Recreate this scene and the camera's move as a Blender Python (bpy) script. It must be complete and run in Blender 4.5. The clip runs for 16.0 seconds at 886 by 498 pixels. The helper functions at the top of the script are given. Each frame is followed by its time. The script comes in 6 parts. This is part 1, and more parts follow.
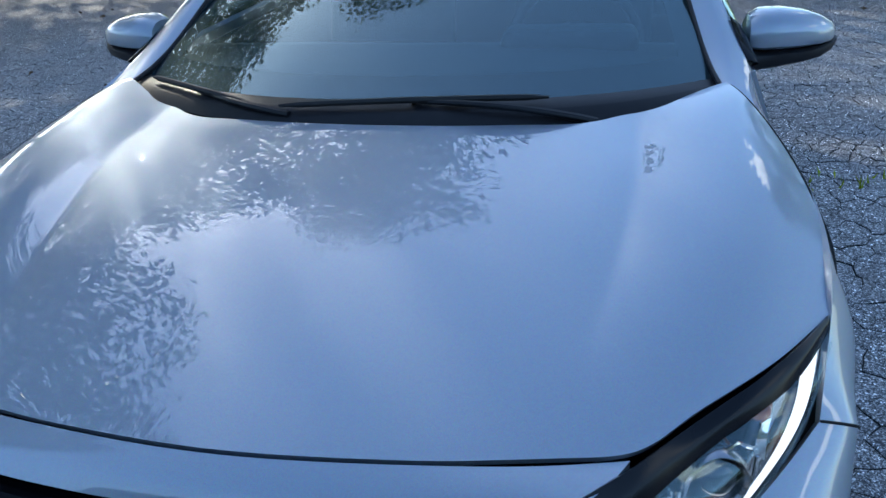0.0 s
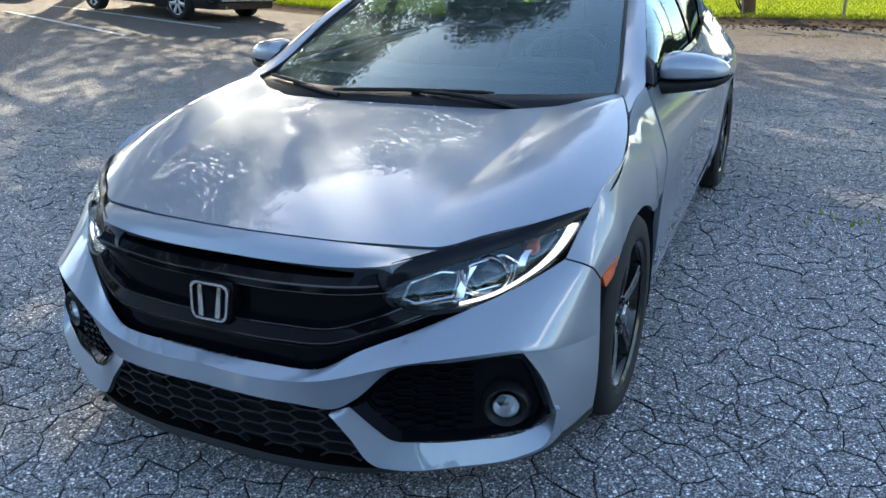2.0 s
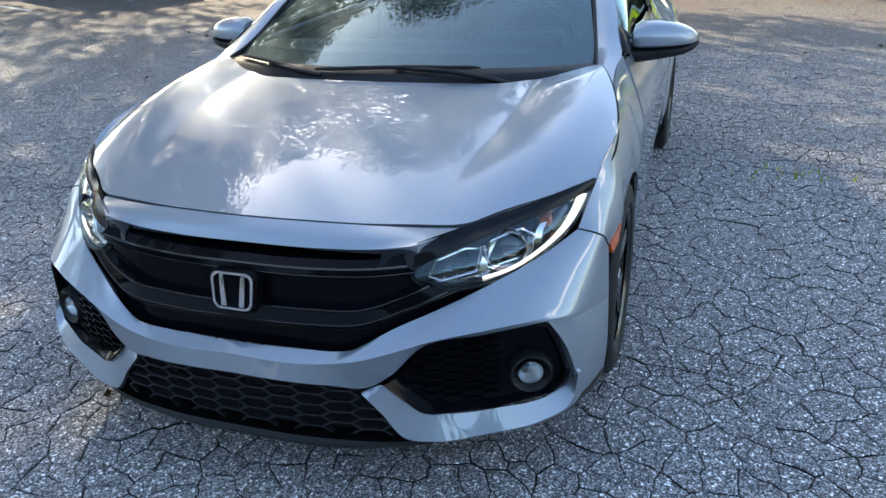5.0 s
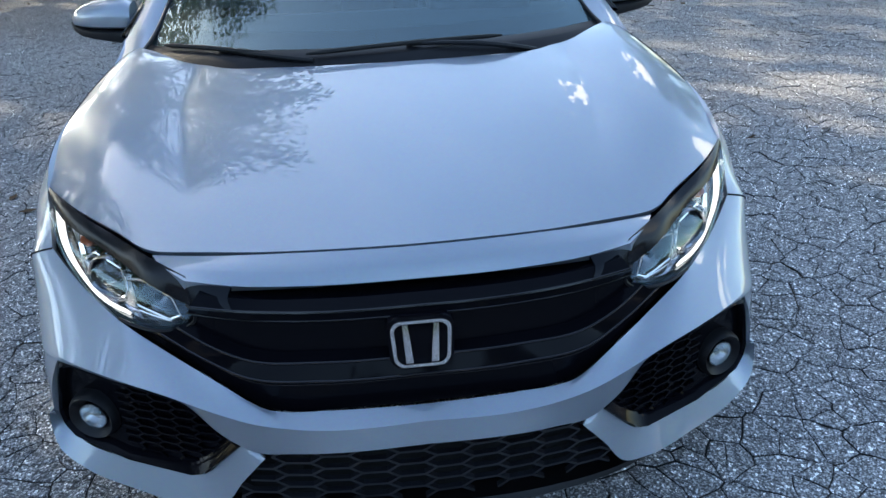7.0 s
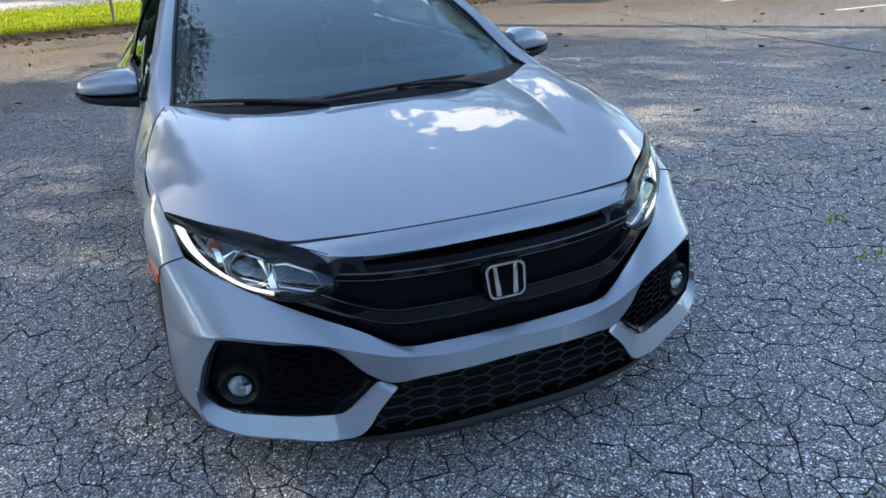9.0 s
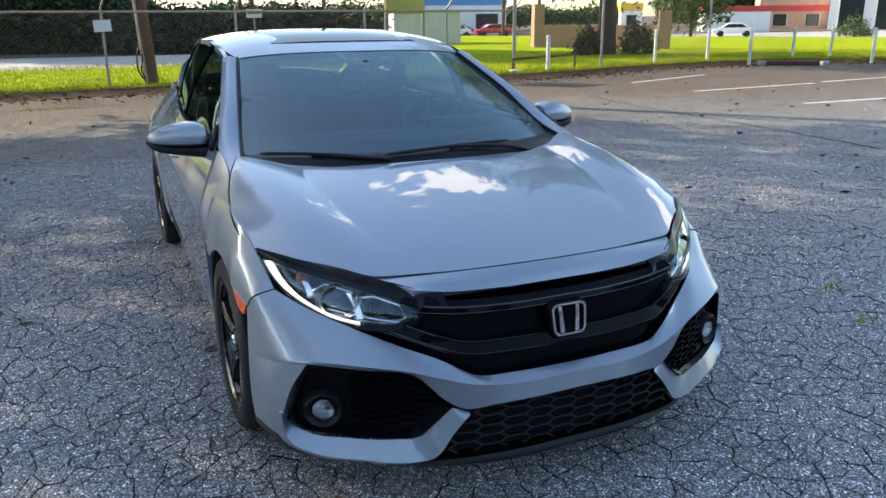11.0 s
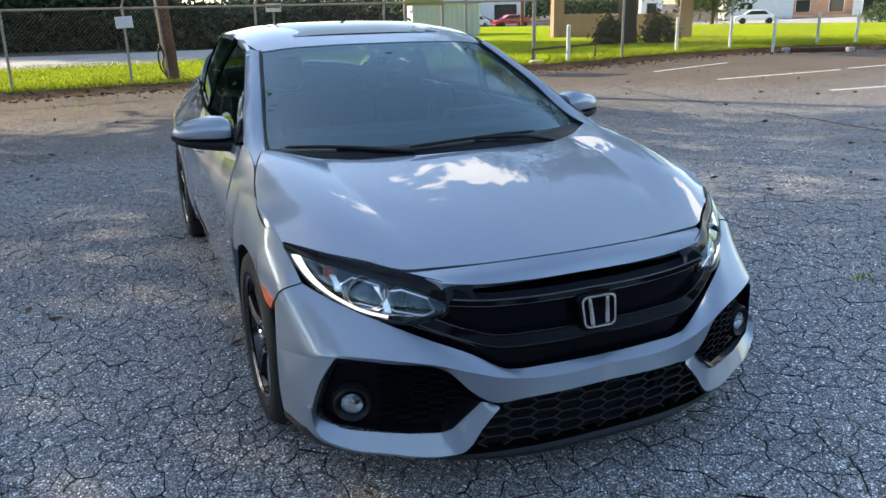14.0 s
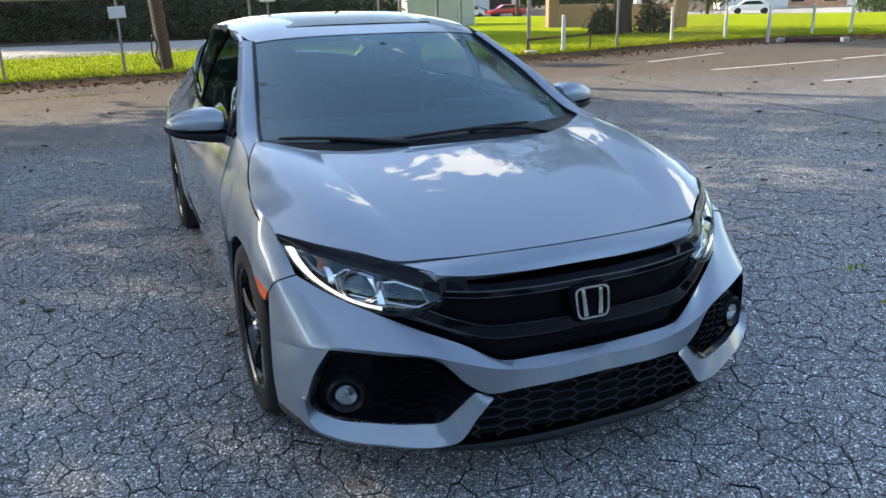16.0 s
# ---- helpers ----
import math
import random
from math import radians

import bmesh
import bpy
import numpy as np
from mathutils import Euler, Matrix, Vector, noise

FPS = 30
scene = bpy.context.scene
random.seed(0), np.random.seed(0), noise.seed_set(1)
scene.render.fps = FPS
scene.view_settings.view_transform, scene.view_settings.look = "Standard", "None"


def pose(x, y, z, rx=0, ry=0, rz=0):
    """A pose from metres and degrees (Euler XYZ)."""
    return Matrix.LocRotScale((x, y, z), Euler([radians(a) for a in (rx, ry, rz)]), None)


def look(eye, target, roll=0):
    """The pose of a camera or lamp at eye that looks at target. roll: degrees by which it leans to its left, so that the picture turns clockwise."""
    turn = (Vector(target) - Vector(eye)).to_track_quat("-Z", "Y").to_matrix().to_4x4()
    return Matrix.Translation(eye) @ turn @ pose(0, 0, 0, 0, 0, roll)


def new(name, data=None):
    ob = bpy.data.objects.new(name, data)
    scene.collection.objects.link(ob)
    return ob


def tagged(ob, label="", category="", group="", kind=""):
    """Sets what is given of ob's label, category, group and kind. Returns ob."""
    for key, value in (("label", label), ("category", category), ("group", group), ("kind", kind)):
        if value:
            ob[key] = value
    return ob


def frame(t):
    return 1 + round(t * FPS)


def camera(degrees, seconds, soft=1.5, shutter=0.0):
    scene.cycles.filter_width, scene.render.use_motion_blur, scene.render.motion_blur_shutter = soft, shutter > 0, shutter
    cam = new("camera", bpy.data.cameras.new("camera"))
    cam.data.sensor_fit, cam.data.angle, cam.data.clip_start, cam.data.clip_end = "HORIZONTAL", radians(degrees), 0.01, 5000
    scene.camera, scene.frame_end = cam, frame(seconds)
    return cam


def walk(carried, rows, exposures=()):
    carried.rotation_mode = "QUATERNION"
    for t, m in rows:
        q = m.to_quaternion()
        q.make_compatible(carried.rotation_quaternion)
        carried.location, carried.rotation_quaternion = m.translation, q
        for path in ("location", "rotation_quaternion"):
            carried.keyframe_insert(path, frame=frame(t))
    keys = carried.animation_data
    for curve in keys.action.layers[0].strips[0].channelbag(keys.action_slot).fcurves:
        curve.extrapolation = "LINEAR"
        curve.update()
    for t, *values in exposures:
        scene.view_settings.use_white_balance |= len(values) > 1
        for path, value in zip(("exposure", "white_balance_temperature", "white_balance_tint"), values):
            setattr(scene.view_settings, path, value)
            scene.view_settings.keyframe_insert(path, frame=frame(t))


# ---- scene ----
cam = camera(59.23, 16.0)
PATH = [
    (0, (0.487, -0.564, 1.393), (0.085, 1.184, 0.508), -2.81),
    (0.5, (0.740, -0.829, 1.374), (0.166, 0.905, 0.559), -0.81),
    (1, (0.959, -1.060, 1.397), (0.266, 0.638, 0.599), 0.56),
    (1.5, (1.184, -1.235, 1.371), (0.431, 0.470, 0.644), -0.97),
    (2, (1.284, -1.360, 1.381), (0.495, 0.335, 0.669), -1.14),
    (2.5, (1.315, -1.555, 1.375), (0.528, 0.152, 0.691), -0.87),
    (3, (1.355, -1.641, 1.379), (0.605, 0.086, 0.704), -1.27),
    (3.2, (1.360, -1.641, 1.375), (0.625, 0.093, 0.700), -1.46),
    (5.3, (0.940, -1.442, 1.438), (0.415, 0.303, 0.614), -1.88),
    (5.5, (0.830, -1.423, 1.428), (0.375, 0.335, 0.588), -1.40),
    (6, (0.487, -1.438, 1.428), (0.250, 0.351, 0.565), -0.35),
    (6.5, (0.178, -1.370, 1.420), (0.116, 0.425, 0.540), -1.28),
    (7, (-0.087, -1.277, 1.429), (0.101, 0.499, 0.528), -2.06),
    (7.5, (-0.397, -1.339, 1.455), (0.053, 0.395, 0.565), -1.44),
    (8, (-0.538, -1.469, 1.456), (0.063, 0.240, 0.607), -2.35),
    (8.5, (-0.690, -1.648, 1.455), (-0.043, 0.065, 0.651), -3.39),
    (9, (-0.865, -1.734, 1.464), (-0.187, -0.010, 0.710), -3.08),
    (9.5, (-1.128, -1.790, 1.441), (-0.407, -0.059, 0.746), -2.01),
    (9.7, (-1.175, -1.806, 1.450), (-0.440, -0.071, 0.780), -1.58),
    (11.8, (-1.259, -1.840, 1.453), (-0.467, -0.091, 0.892), -0.21),
    (12, (-1.264, -1.831, 1.450), (-0.475, -0.083, 0.885), -0.21),
    (12.5, (-1.279, -1.822, 1.444), (-0.503, -0.069, 0.872), -0.32),
    (13, (-1.288, -1.811, 1.449), (-0.527, -0.054, 0.872), -0.56),
    (13.5, (-1.274, -1.805, 1.450), (-0.528, -0.044, 0.867), -0.90),
    (14, (-1.261, -1.810, 1.448), (-0.524, -0.048, 0.856), -1.24),
    (14.5, (-1.251, -1.823, 1.447), (-0.518, -0.062, 0.843), -1.49),
    (15, (-1.253, -1.820, 1.447), (-0.518, -0.064, 0.835), -1.48),
    (15.5, (-1.255, -1.816, 1.447), (-0.515, -0.063, 0.831), -1.32),
    (16, (-1.257, -1.813, 1.451), (-0.512, -0.062, 0.836), -1.23),
]
walk(cam, [(t, look(eye, target, roll)) for t, eye, target, roll in PATH], exposures=[
    (0.0, 1.35, 5900, 6), (1.0, 1.48, 6400, 6), (2.0, 1.75, 6900, 7), (3.0, 1.90, 7400, 8), (5.5, 1.88, 7200, 8), (7.5, 1.83, 7000, 6), (9.0, 1.66, 7100, 8), (12.0, 1.53, 7200, 9), (16.0, 1.53, 7200, 9)])

# ---- light ----
SUN_EL, SUN_AZ = radians(27.4), radians(41.5)  # azimuth counted from +y towards -x
sun_dir = Vector((-math.sin(SUN_AZ) * math.cos(SUN_EL), math.cos(SUN_AZ) * math.cos(SUN_EL), math.sin(SUN_EL)))
world = bpy.data.worlds.new("sky")
scene.world = world
world.use_nodes = True
wn, wl = world.node_tree.nodes, world.node_tree.links
sky = wn.new("ShaderNodeTexSky")
sky.sky_type = "NISHITA"
sky.sun_disc = False
sky.sun_elevation, sky.sun_rotation = SUN_EL, -SUN_AZ
sky.dust_density, sky.ozone_density = 0.9, 2.0
bg = wn["Background"]


def wnode(kind, **inputs):
    n = wn.new(kind)
    for key, v in inputs.items():
        sock = n.inputs[int(key[1:])] if key[1:].isdigit() else n.inputs[key]
        if hasattr(v, "links"):
            wl.new(v, sock)
        else:
            sock.default_value = v
    return n


def vmath(op, a, c):
    n = wn.new("ShaderNodeVectorMath")
    n.operation = op
    for sock, v in zip(n.inputs, (a, c)):
        if isinstance(v, tuple):
            sock.default_value = v
        else:
            wl.new(v, sock)
    return n


def wmath(op, a, c=0.0):
    n = wn.new("ShaderNodeMath")
    n.operation = op
    for sock, v in zip(n.inputs, (a, c)):
        if isinstance(v, (int, float)):
            sock.default_value = v
        else:
            wl.new(v, sock)
    return n.outputs[0]


# a few fair-weather cumulus clouds in a blue sky
way = wn.new("ShaderNodeTexCoord").outputs["Generated"]
puff = wn.new("ShaderNodeTexNoise")
puff.inputs["Scale"].default_value, puff.inputs["Detail"].default_value, puff.inputs["Roughness"].default_value = 15.0, 8.0, 0.6
wl.new(way, puff.inputs["Vector"])
cover = None
for az, el, r, flat, ridge in ((-28, 31.5, .122, 2.0, .9), (-24, 38, .06, 3.4, .3), (-62, 24, .22, 2.2, .9), (-95, 26, .2, 2.4, .8)):
    c = (-math.sin(radians(az)) * math.cos(radians(el)), math.cos(radians(az)) * math.cos(radians(el)), math.sin(radians(el)))
    off = vmath("MULTIPLY", vmath("SUBTRACT", way, c).outputs[0], (1, 1, flat))
    far = vmath("LENGTH", off.outputs[0], (0, 0, 0)).outputs["Value"]
    one = wmath("MULTIPLY", wmath("SUBTRACT", 1.0, wmath("DIVIDE", far, r)), ridge)
    cover = one if cover is None else wmath("MAXIMUM", cover, one)
dens = wmath("ADD", cover, wmath("MULTIPLY", wmath("SUBTRACT", puff.outputs["Fac"], .5), 2.4))
cr = wn.new("ShaderNodeValToRGB")
cr.color_ramp.elements[0].position, cr.color_ramp.elements[1].position = 0.29, 0.42
gate = wmath("GREATER_THAN", cover, -.6)
wl.new(wmath("MULTIPLY", dens, gate), cr.inputs[0])
mixer = wn.new("ShaderNodeMix")
mixer.data_type = "RGBA"
wl.new(cr.outputs[0], mixer.inputs[0])
wl.new(sky.outputs[0], mixer.inputs[6])
mixer.inputs[7].default_value = (7.5, 7.4, 7.3, 1)
wl.new(mixer.outputs[2], bg.inputs[0])
bg.inputs[1].default_value = 0.15
sun_data = bpy.data.lights.new("sun", "SUN")
sun_data.energy, sun_data.angle, sun_data.color = 3.2, radians(0.53), (1.0, 0.89, 0.72)
sun = new("sun", sun_data)
sun.matrix_world = look(sun_dir * 60, (0, 0, 0))
# ---- materials ----
def ramp(nt, fac, stops):
    r = nt.nodes.new("ShaderNodeValToRGB")
    e = r.color_ramp.elements
    while len(e) < len(stops):
        e.new(0.5)
    for k, (p, c) in zip(e, stops):
        k.position, k.color = p, (*c, 1) if len(c) == 3 else c
    nt.links.new(fac, r.inputs[0])
    return r.outputs[0]


def noise_tex(nt, scale, detail=4.0, rough=0.55, coord=None, dist=0.0):
    n = nt.nodes.new("ShaderNodeTexNoise")
    n.inputs["Scale"].default_value, n.inputs["Detail"].default_value = scale, detail
    n.inputs["Roughness"].default_value, n.inputs["Distortion"].default_value = rough, dist
    if coord is not None:
        nt.links.new(coord, n.inputs["Vector"])
    return n.outputs["Fac"]


def mix(nt, fac, a, b, mode="MIX"):
    m = nt.nodes.new("ShaderNodeMix")
    m.data_type, m.blend_type = "RGBA", mode
    for sock, v in ((m.inputs[0], fac), (m.inputs[6], a), (m.inputs[7], b)):
        if isinstance(v, (int, float)):
            sock.default_value = v
        elif isinstance(v, tuple):
            sock.default_value = (*v, 1) if len(v) == 3 else v
        else:
            nt.links.new(v, sock)
    return m.outputs[2]


def calc(nt, op, a, b=0.0, c=0.0):
    m = nt.nodes.new("ShaderNodeMath")
    m.operation = op
    for sock, v in zip(m.inputs, (a, b, c)):
        if isinstance(v, (int, float)):
            sock.default_value = v
        else:
            nt.links.new(v, sock)
    return m.outputs[0]


def bump(nt, height, strength, distance, below=None):
    b = nt.nodes.new("ShaderNodeBump")
    b.inputs["Strength"].default_value, b.inputs["Distance"].default_value = strength, distance
    nt.links.new(height, b.inputs["Height"])
    if below is not None:
        nt.links.new(below, b.inputs["Normal"])
    return b.outputs[0]


def material(name, color=(0.5, 0.5, 0.5), rough=0.5, metal=0.0, grain=0.0, scale=40.0, bumps=0.0, **more):
    """A Principled material whose colour and roughness wander a little at two scales."""
    m = bpy.data.materials.new(name)
    m.use_nodes = True
    nt = m.node_tree
    b = nt.nodes["Principled BSDF"]
    b.inputs["Base Color"].default_value = (*color, 1)
    b.inputs["Roughness"].default_value, b.inputs["Metallic"].default_value = rough, metal
    for key, v in more.items():
        b.inputs[key.replace("_", " ")].default_value = v
    if grain:
        co = nt.nodes.new("ShaderNodeTexCoord").outputs["Object"]
        f = mix(nt, 0.5, noise_tex(nt, scale, coord=co), noise_tex(nt, scale * 0.12, coord=co))
        lo, hi = tuple(c * (1 - grain) for c in color), tuple(min(1, c * (1 + grain)) for c in color)
        nt.links.new(ramp(nt, f, [(0.3, lo), (0.7, hi)]), b.inputs["Base Color"])
        if bumps:
            nt.links.new(bump(nt, f, 0.6, bumps), b.inputs["Normal"])
    return m


def nodes_of(m):
    return m.node_tree, m.node_tree.nodes["Principled BSDF"]


PAINT = material("silver_blue_paint", (0.326, 0.374, 0.438), 0.54, 0.86, Coat_Weight=1.0, Coat_Roughness=0.0, Coat_IOR=1.85)
nt, b = nodes_of(PAINT)
co = nt.nodes.new("ShaderNodeTexCoord").outputs["Object"]
flake = nt.nodes.new("ShaderNodeTexVoronoi")
flake.inputs["Scale"].default_value = 1800.0
nt.links.new(co, flake.inputs["Vector"])
fl = mix(nt, 0.25, (0.326, 0.374, 0.438), flake.outputs["Color"], "OVERLAY")
dust = ramp(nt, noise_tex(nt, 9.0, 6.0, 0.6, co), [(0.45, (0, 0, 0)), (0.8, (0.12, 0.12, 0.12))])
nt.links.new(mix(nt, dust, fl, (0.45, 0.43, 0.4)), b.inputs["Base Color"])
nt.links.new(ramp(nt, noise_tex(nt, 3.0, 5.0, 0.6, co), [(0.3, (0.0,) * 3), (0.85, (0.02,) * 3)]), b.inputs["Coat Roughness"])

BEADBLACK = material("polished_black_edge", (0.006, 0.006, 0.009), 0.12, 0.0, IOR=1.55)
GLOSS = material("gloss_black", (0.004, 0.004, 0.006), 0.05, 0.0, Coat_Weight=0.0, IOR=1.17)
BROWBLACK = material("black_brow", (0.005, 0.006, 0.009), 0.22, Specular_IOR_Level=0.22)
PANELBLACK = material("black_panel", (0.003, 0.003, 0.005), 0.16, Specular_IOR_Level=0.1)
MESHGREY = material("charcoal_plastic_mesh", (0.011, 0.012, 0.016), 0.45, grain=0.2, scale=200)
SATIN = material("satin_black_plastic", (0.009, 0.009, 0.011), 0.45, IOR=1.35, grain=0.25, scale=300, bumps=0.0004)
RUBBER = material("black_rubber", (0.011, 0.011, 0.011), 0.75, grain=0.35, scale=90, bumps=0.0008)
DARK = material("dark_cavity", (0.006, 0.006, 0.006), 0.9, grain=0.3)
CHROME = material("chrome", (0.75, 0.75, 0.77), 0.08, 1.0)
WHITECHROME = material("bright_reflector", (0.62, 0.63, 0.64), 0.22, 0.95)
EMBLEM = material("satin_chrome", (0.72, 0.72, 0.74), 0.22, 1.0)
GREYMETAL = material("machined_alloy", (0.35, 0.35, 0.36), 0.25, 1.0)
RIM = material("black_alloy", (0.008, 0.008, 0.009), 0.2, 0.1, Coat_Weight=0.5)
DIMAMBER = material("amber_bulb", (0.3, 0.06, 0.01), 0.3, grain=0.3, scale=100, Coat_Weight=0.5)
AMBER = material("amber_reflector", (0.75, 0.12, 0.01), 0.18, grain=0.3, scale=180, Coat_Weight=1.0)
DASH = material("dark_interior", (0.012, 0.013, 0.015), 0.7, grain=0.3, scale=200, bumps=0.0006)
SEAT = material("dark_fabric", (0.010, 0.011, 0.013), 0.9, grain=0.3, scale=350, bumps=0.001)
SMOKE = material("smoked_chrome", (0.30, 0.31, 0.33), 0.18, 1.0, grain=0.3, scale=60)
GLASSBALL = material("dark_glass_ball", (0.02, 0.025, 0.035), 0.02, Coat_Weight=1.0)
DRL = material("daylight_strip", (0.9, 0.9, 0.9), 0.3, Emission_Color=(1, 0.98, 0.94, 1), Emission_Strength=0.45)


def glass(name, tint, clear, mirror=0.135, film=0.0):
    """A thin tinted pane: it lets part of the light straight through and mirrors at a glancing angle."""
    m = bpy.data.materials.new(name)
    m.use_nodes = True
    nt = m.node_tree
    nt.nodes.remove(nt.nodes["Principled BSDF"])
    t = nt.nodes.new("ShaderNodeBsdfTransparent")
    t.inputs[0].default_value = (*(c * clear for c in tint), 1)
    g = nt.nodes.new("ShaderNodeBsdfGlossy")
    g.inputs["Roughness"].default_value = 0.01
    g.inputs["Color"].default_value = (0.72, 0.93, 1.0, 1)
    fr = nt.nodes.new("ShaderNodeLayerWeight")
    fr.inputs[0].default_value = 0.5
    x = nt.nodes.new("ShaderNodeMixShader")
    nt.links.new(calc(nt, "MULTIPLY_ADD", calc(nt, "POWER", fr.outputs["Facing"], 5.0), 0.86, mirror), x.inputs[0])
    nt.links.new(t.outputs[0], x.inputs[1])
    nt.links.new(g.outputs[0], x.inputs[2])
    if film:
        # a thin film of dust scatters a little light forward
        h = nt.nodes.new("ShaderNodeBsdfGlossy")
        h.inputs["Roughness"].default_value = 0.52
        h.inputs["Color"].default_value = (0.75, 0.95, 1.0, 1)
        y = nt.nodes.new("ShaderNodeMixShader")
        y.inputs[0].default_value = film
        nt.links.new(x.outputs[0], y.inputs[1])
        nt.links.new(h.outputs[0], y.inputs[2])
        x = y
    nt.links.new(x.outputs[0], nt.nodes["Material Output"].inputs[0])
    return m


LENS = glass("clear_lens", (1, 1, 1), 0.96, 0.09)
WINDSHIELD = glass("windshield_glass", (0.60, 0.86, 0.97), 0.84, 0.122, 0.032)
CLEARSIDE = glass("light_side_glass", (0.88, 0.97, 0.92), 0.5)
TINTED = glass("tinted_side_glass", (0.8, 0.94, 0.85), 0.36)

# asphalt: pale aggregate in dark binder, a net of cracks, brown dirt towards the lawn
def asphalt(name, cracked, tone):
    m = material(name, (0.15, 0.15, 0.155), 0.85, Specular_IOR_Level=0.25)
    nt, b = nodes_of(m)
    co = nt.nodes.new("ShaderNodeNewGeometry").outputs["Position"]
    last = co
    for scale, amount in ((5.0, 0.16), (26.0, 0.035)):
        warp = nt.nodes.new("ShaderNodeTexNoise")
        warp.inputs["Scale"].default_value = scale
        nt.links.new(co, warp.inputs["Vector"])
        vm = nt.nodes.new("ShaderNodeVectorMath")
        vm.operation = "MULTIPLY_ADD"
        nt.links.new(warp.outputs["Color"], vm.inputs[0])
        vm.inputs[1].default_value = (amount,) * 3
        nt.links.new(last, vm.inputs[2])
        last = vm.outputs[0]

    def cells(scale, feature="F1", at=co):
        v = nt.nodes.new("ShaderNodeTexVoronoi")
        v.feature = feature
        v.inputs["Scale"].default_value = scale
        nt.links.new(at, v.inputs["Vector"])
        return v

    small = ramp(nt, cells(11.0, "DISTANCE_TO_EDGE", last).outputs["Distance"], [(0.0, (1, 1, 1)), (0.045, (0, 0, 0))])
    where = ramp(nt, noise_tex(nt, 0.9, 4.0, 0.65, co), [(0.5, (0, 0, 0)), (0.66, (1, 1, 1))])
    crack = calc(nt, "MULTIPLY", small, where)
    if cracked:
        big = ramp(nt, cells(8.2, "DISTANCE_TO_EDGE", last).outputs["Distance"], [(0.0, (1, 1, 1)), (0.034, (0, 0, 0))])
        crack = calc(nt, "MAXIMUM", big, crack)
    stone, fleck = cells(140.0), cells(260.0)
    grit = ramp(nt, stone.outputs["Color"], [(0.05, (0.10, 0.10, 0.103)), (0.5, (0.175, 0.175, 0.18)), (0.80, (0.27, 0.27, 0.275)), (0.88, (0.72, 0.72, 0.72))])
    pin = ramp(nt, fleck.outputs["Color"], [(0.2, (0.42, 0.42, 0.43)), (0.55, (1.0, 1.0, 1.0)), (0.75, (2.7, 2.7, 2.65))])
    base = mix(nt, 1.0, grit, pin, "MULTIPLY")
    patch = ramp(nt, noise_tex(nt, 0.45, 6.0, 0.62, co), [(0.32, (0.95 * tone, 0.95 * tone, 0.97 * tone)), (0.72, (1.38 * tone, 1.35 * tone, 1.31 * tone))])
    base = mix(nt, 1.0, base, patch, "MULTIPLY")
    blotch = ramp(nt, noise_tex(nt, 2.3, 6.0, 0.7, co), [(0.58, (0, 0, 0)), (0.74, (0.5, 0.5, 0.5))])
    base = mix(nt, blotch, base, (0.15, 0.135, 0.115))
    sep = nt.nodes.new("ShaderNodeSeparateXYZ")
    nt.links.new(co, sep.inputs[0])
    # light level painted into the colour: paler near the car, darker far off
    toned = nt.nodes.new("ShaderNodeMapRange")
    toned.inputs[1].default_value, toned.inputs[2].default_value, toned.inputs[3].default_value, toned.inputs[4].default_value = -1.0, 9.0, 1.0, 0.0
    nt.links.new(calc(nt, "ADD", sep.outputs["Y"], calc(nt, "MULTIPLY", noise_tex(nt, 0.5, 4.0, 0.6, co), 3.0)), toned.inputs[0])
    base = mix(nt, 1.0, base, ramp(nt, toned.outputs[0], [(0.0, (0.74, 0.74, 0.745)), (1.0, (1.12, 1.12, 1.12))]), "MULTIPLY")
    # brown leaf dirt that has washed down from the lawn
    along = calc(nt, "ADD", sep.outputs["Y"], calc(nt, "MULTIPLY", noise_tex(nt, 0.35, 6.0, 0.65, co), 6.0))
    east = nt.nodes.new("ShaderNodeMapRange")
    east.inputs[1].default_value, east.inputs[2].default_value = 3.0, 12.0
    nt.links.new(sep.outputs["X"], east.inputs[0])
    dirt = nt.nodes.new("ShaderNodeMapRange")
    dirt.inputs[1].default_value, dirt.inputs[2].default_value = 9.5, 15.0
    nt.links.new(calc(nt, "ADD", along, calc(nt, "MULTIPLY", east.outputs[0], 1.5)), dirt.inputs[0])
    dirty = calc(nt, "MULTIPLY", dirt.outputs[0], 0.85)
    base = mix(nt, dirty, base, ramp(nt, noise_tex(nt, 30.0, 6.0, 0.7, co), [(0.35, (0.06, 0.042, 0.030)), (0.65, (0.20, 0.145, 0.10))]))
    nt.links.new(mix(nt, crack, base, (0.022, 0.02, 0.018)), b.inputs["Base Color"])
    hgt = calc(nt, "SUBTRACT", calc(nt, "ADD", calc(nt, "MULTIPLY", stone.outputs["Distance"], 0.35), calc(nt, "MULTIPLY", fleck.outputs["Distance"], 0.15)), crack)
    nt.links.new(bump(nt, hgt, 1.0, 0.009), b.inputs["Normal"])
    return m


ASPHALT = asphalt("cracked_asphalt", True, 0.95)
PLATE = asphalt("asphalt_plate", False, 1.0)
CRACKBED = material("crack_dirt", (0.03, 0.026, 0.022), 0.95)
nt, b = nodes_of(CRACKBED)
co = nt.nodes.new("ShaderNodeNewGeometry").outputs["Position"]
nt.links.new(ramp(nt, noise_tex(nt, 1.6, 5.0, 0.7, co), [(0.56, (0.008, 0.008, 0.008)), (0.66, (0.06, 0.042, 0.026)), (0.74, (0.05, 0.07, 0.016))]), b.inputs["Base Color"])

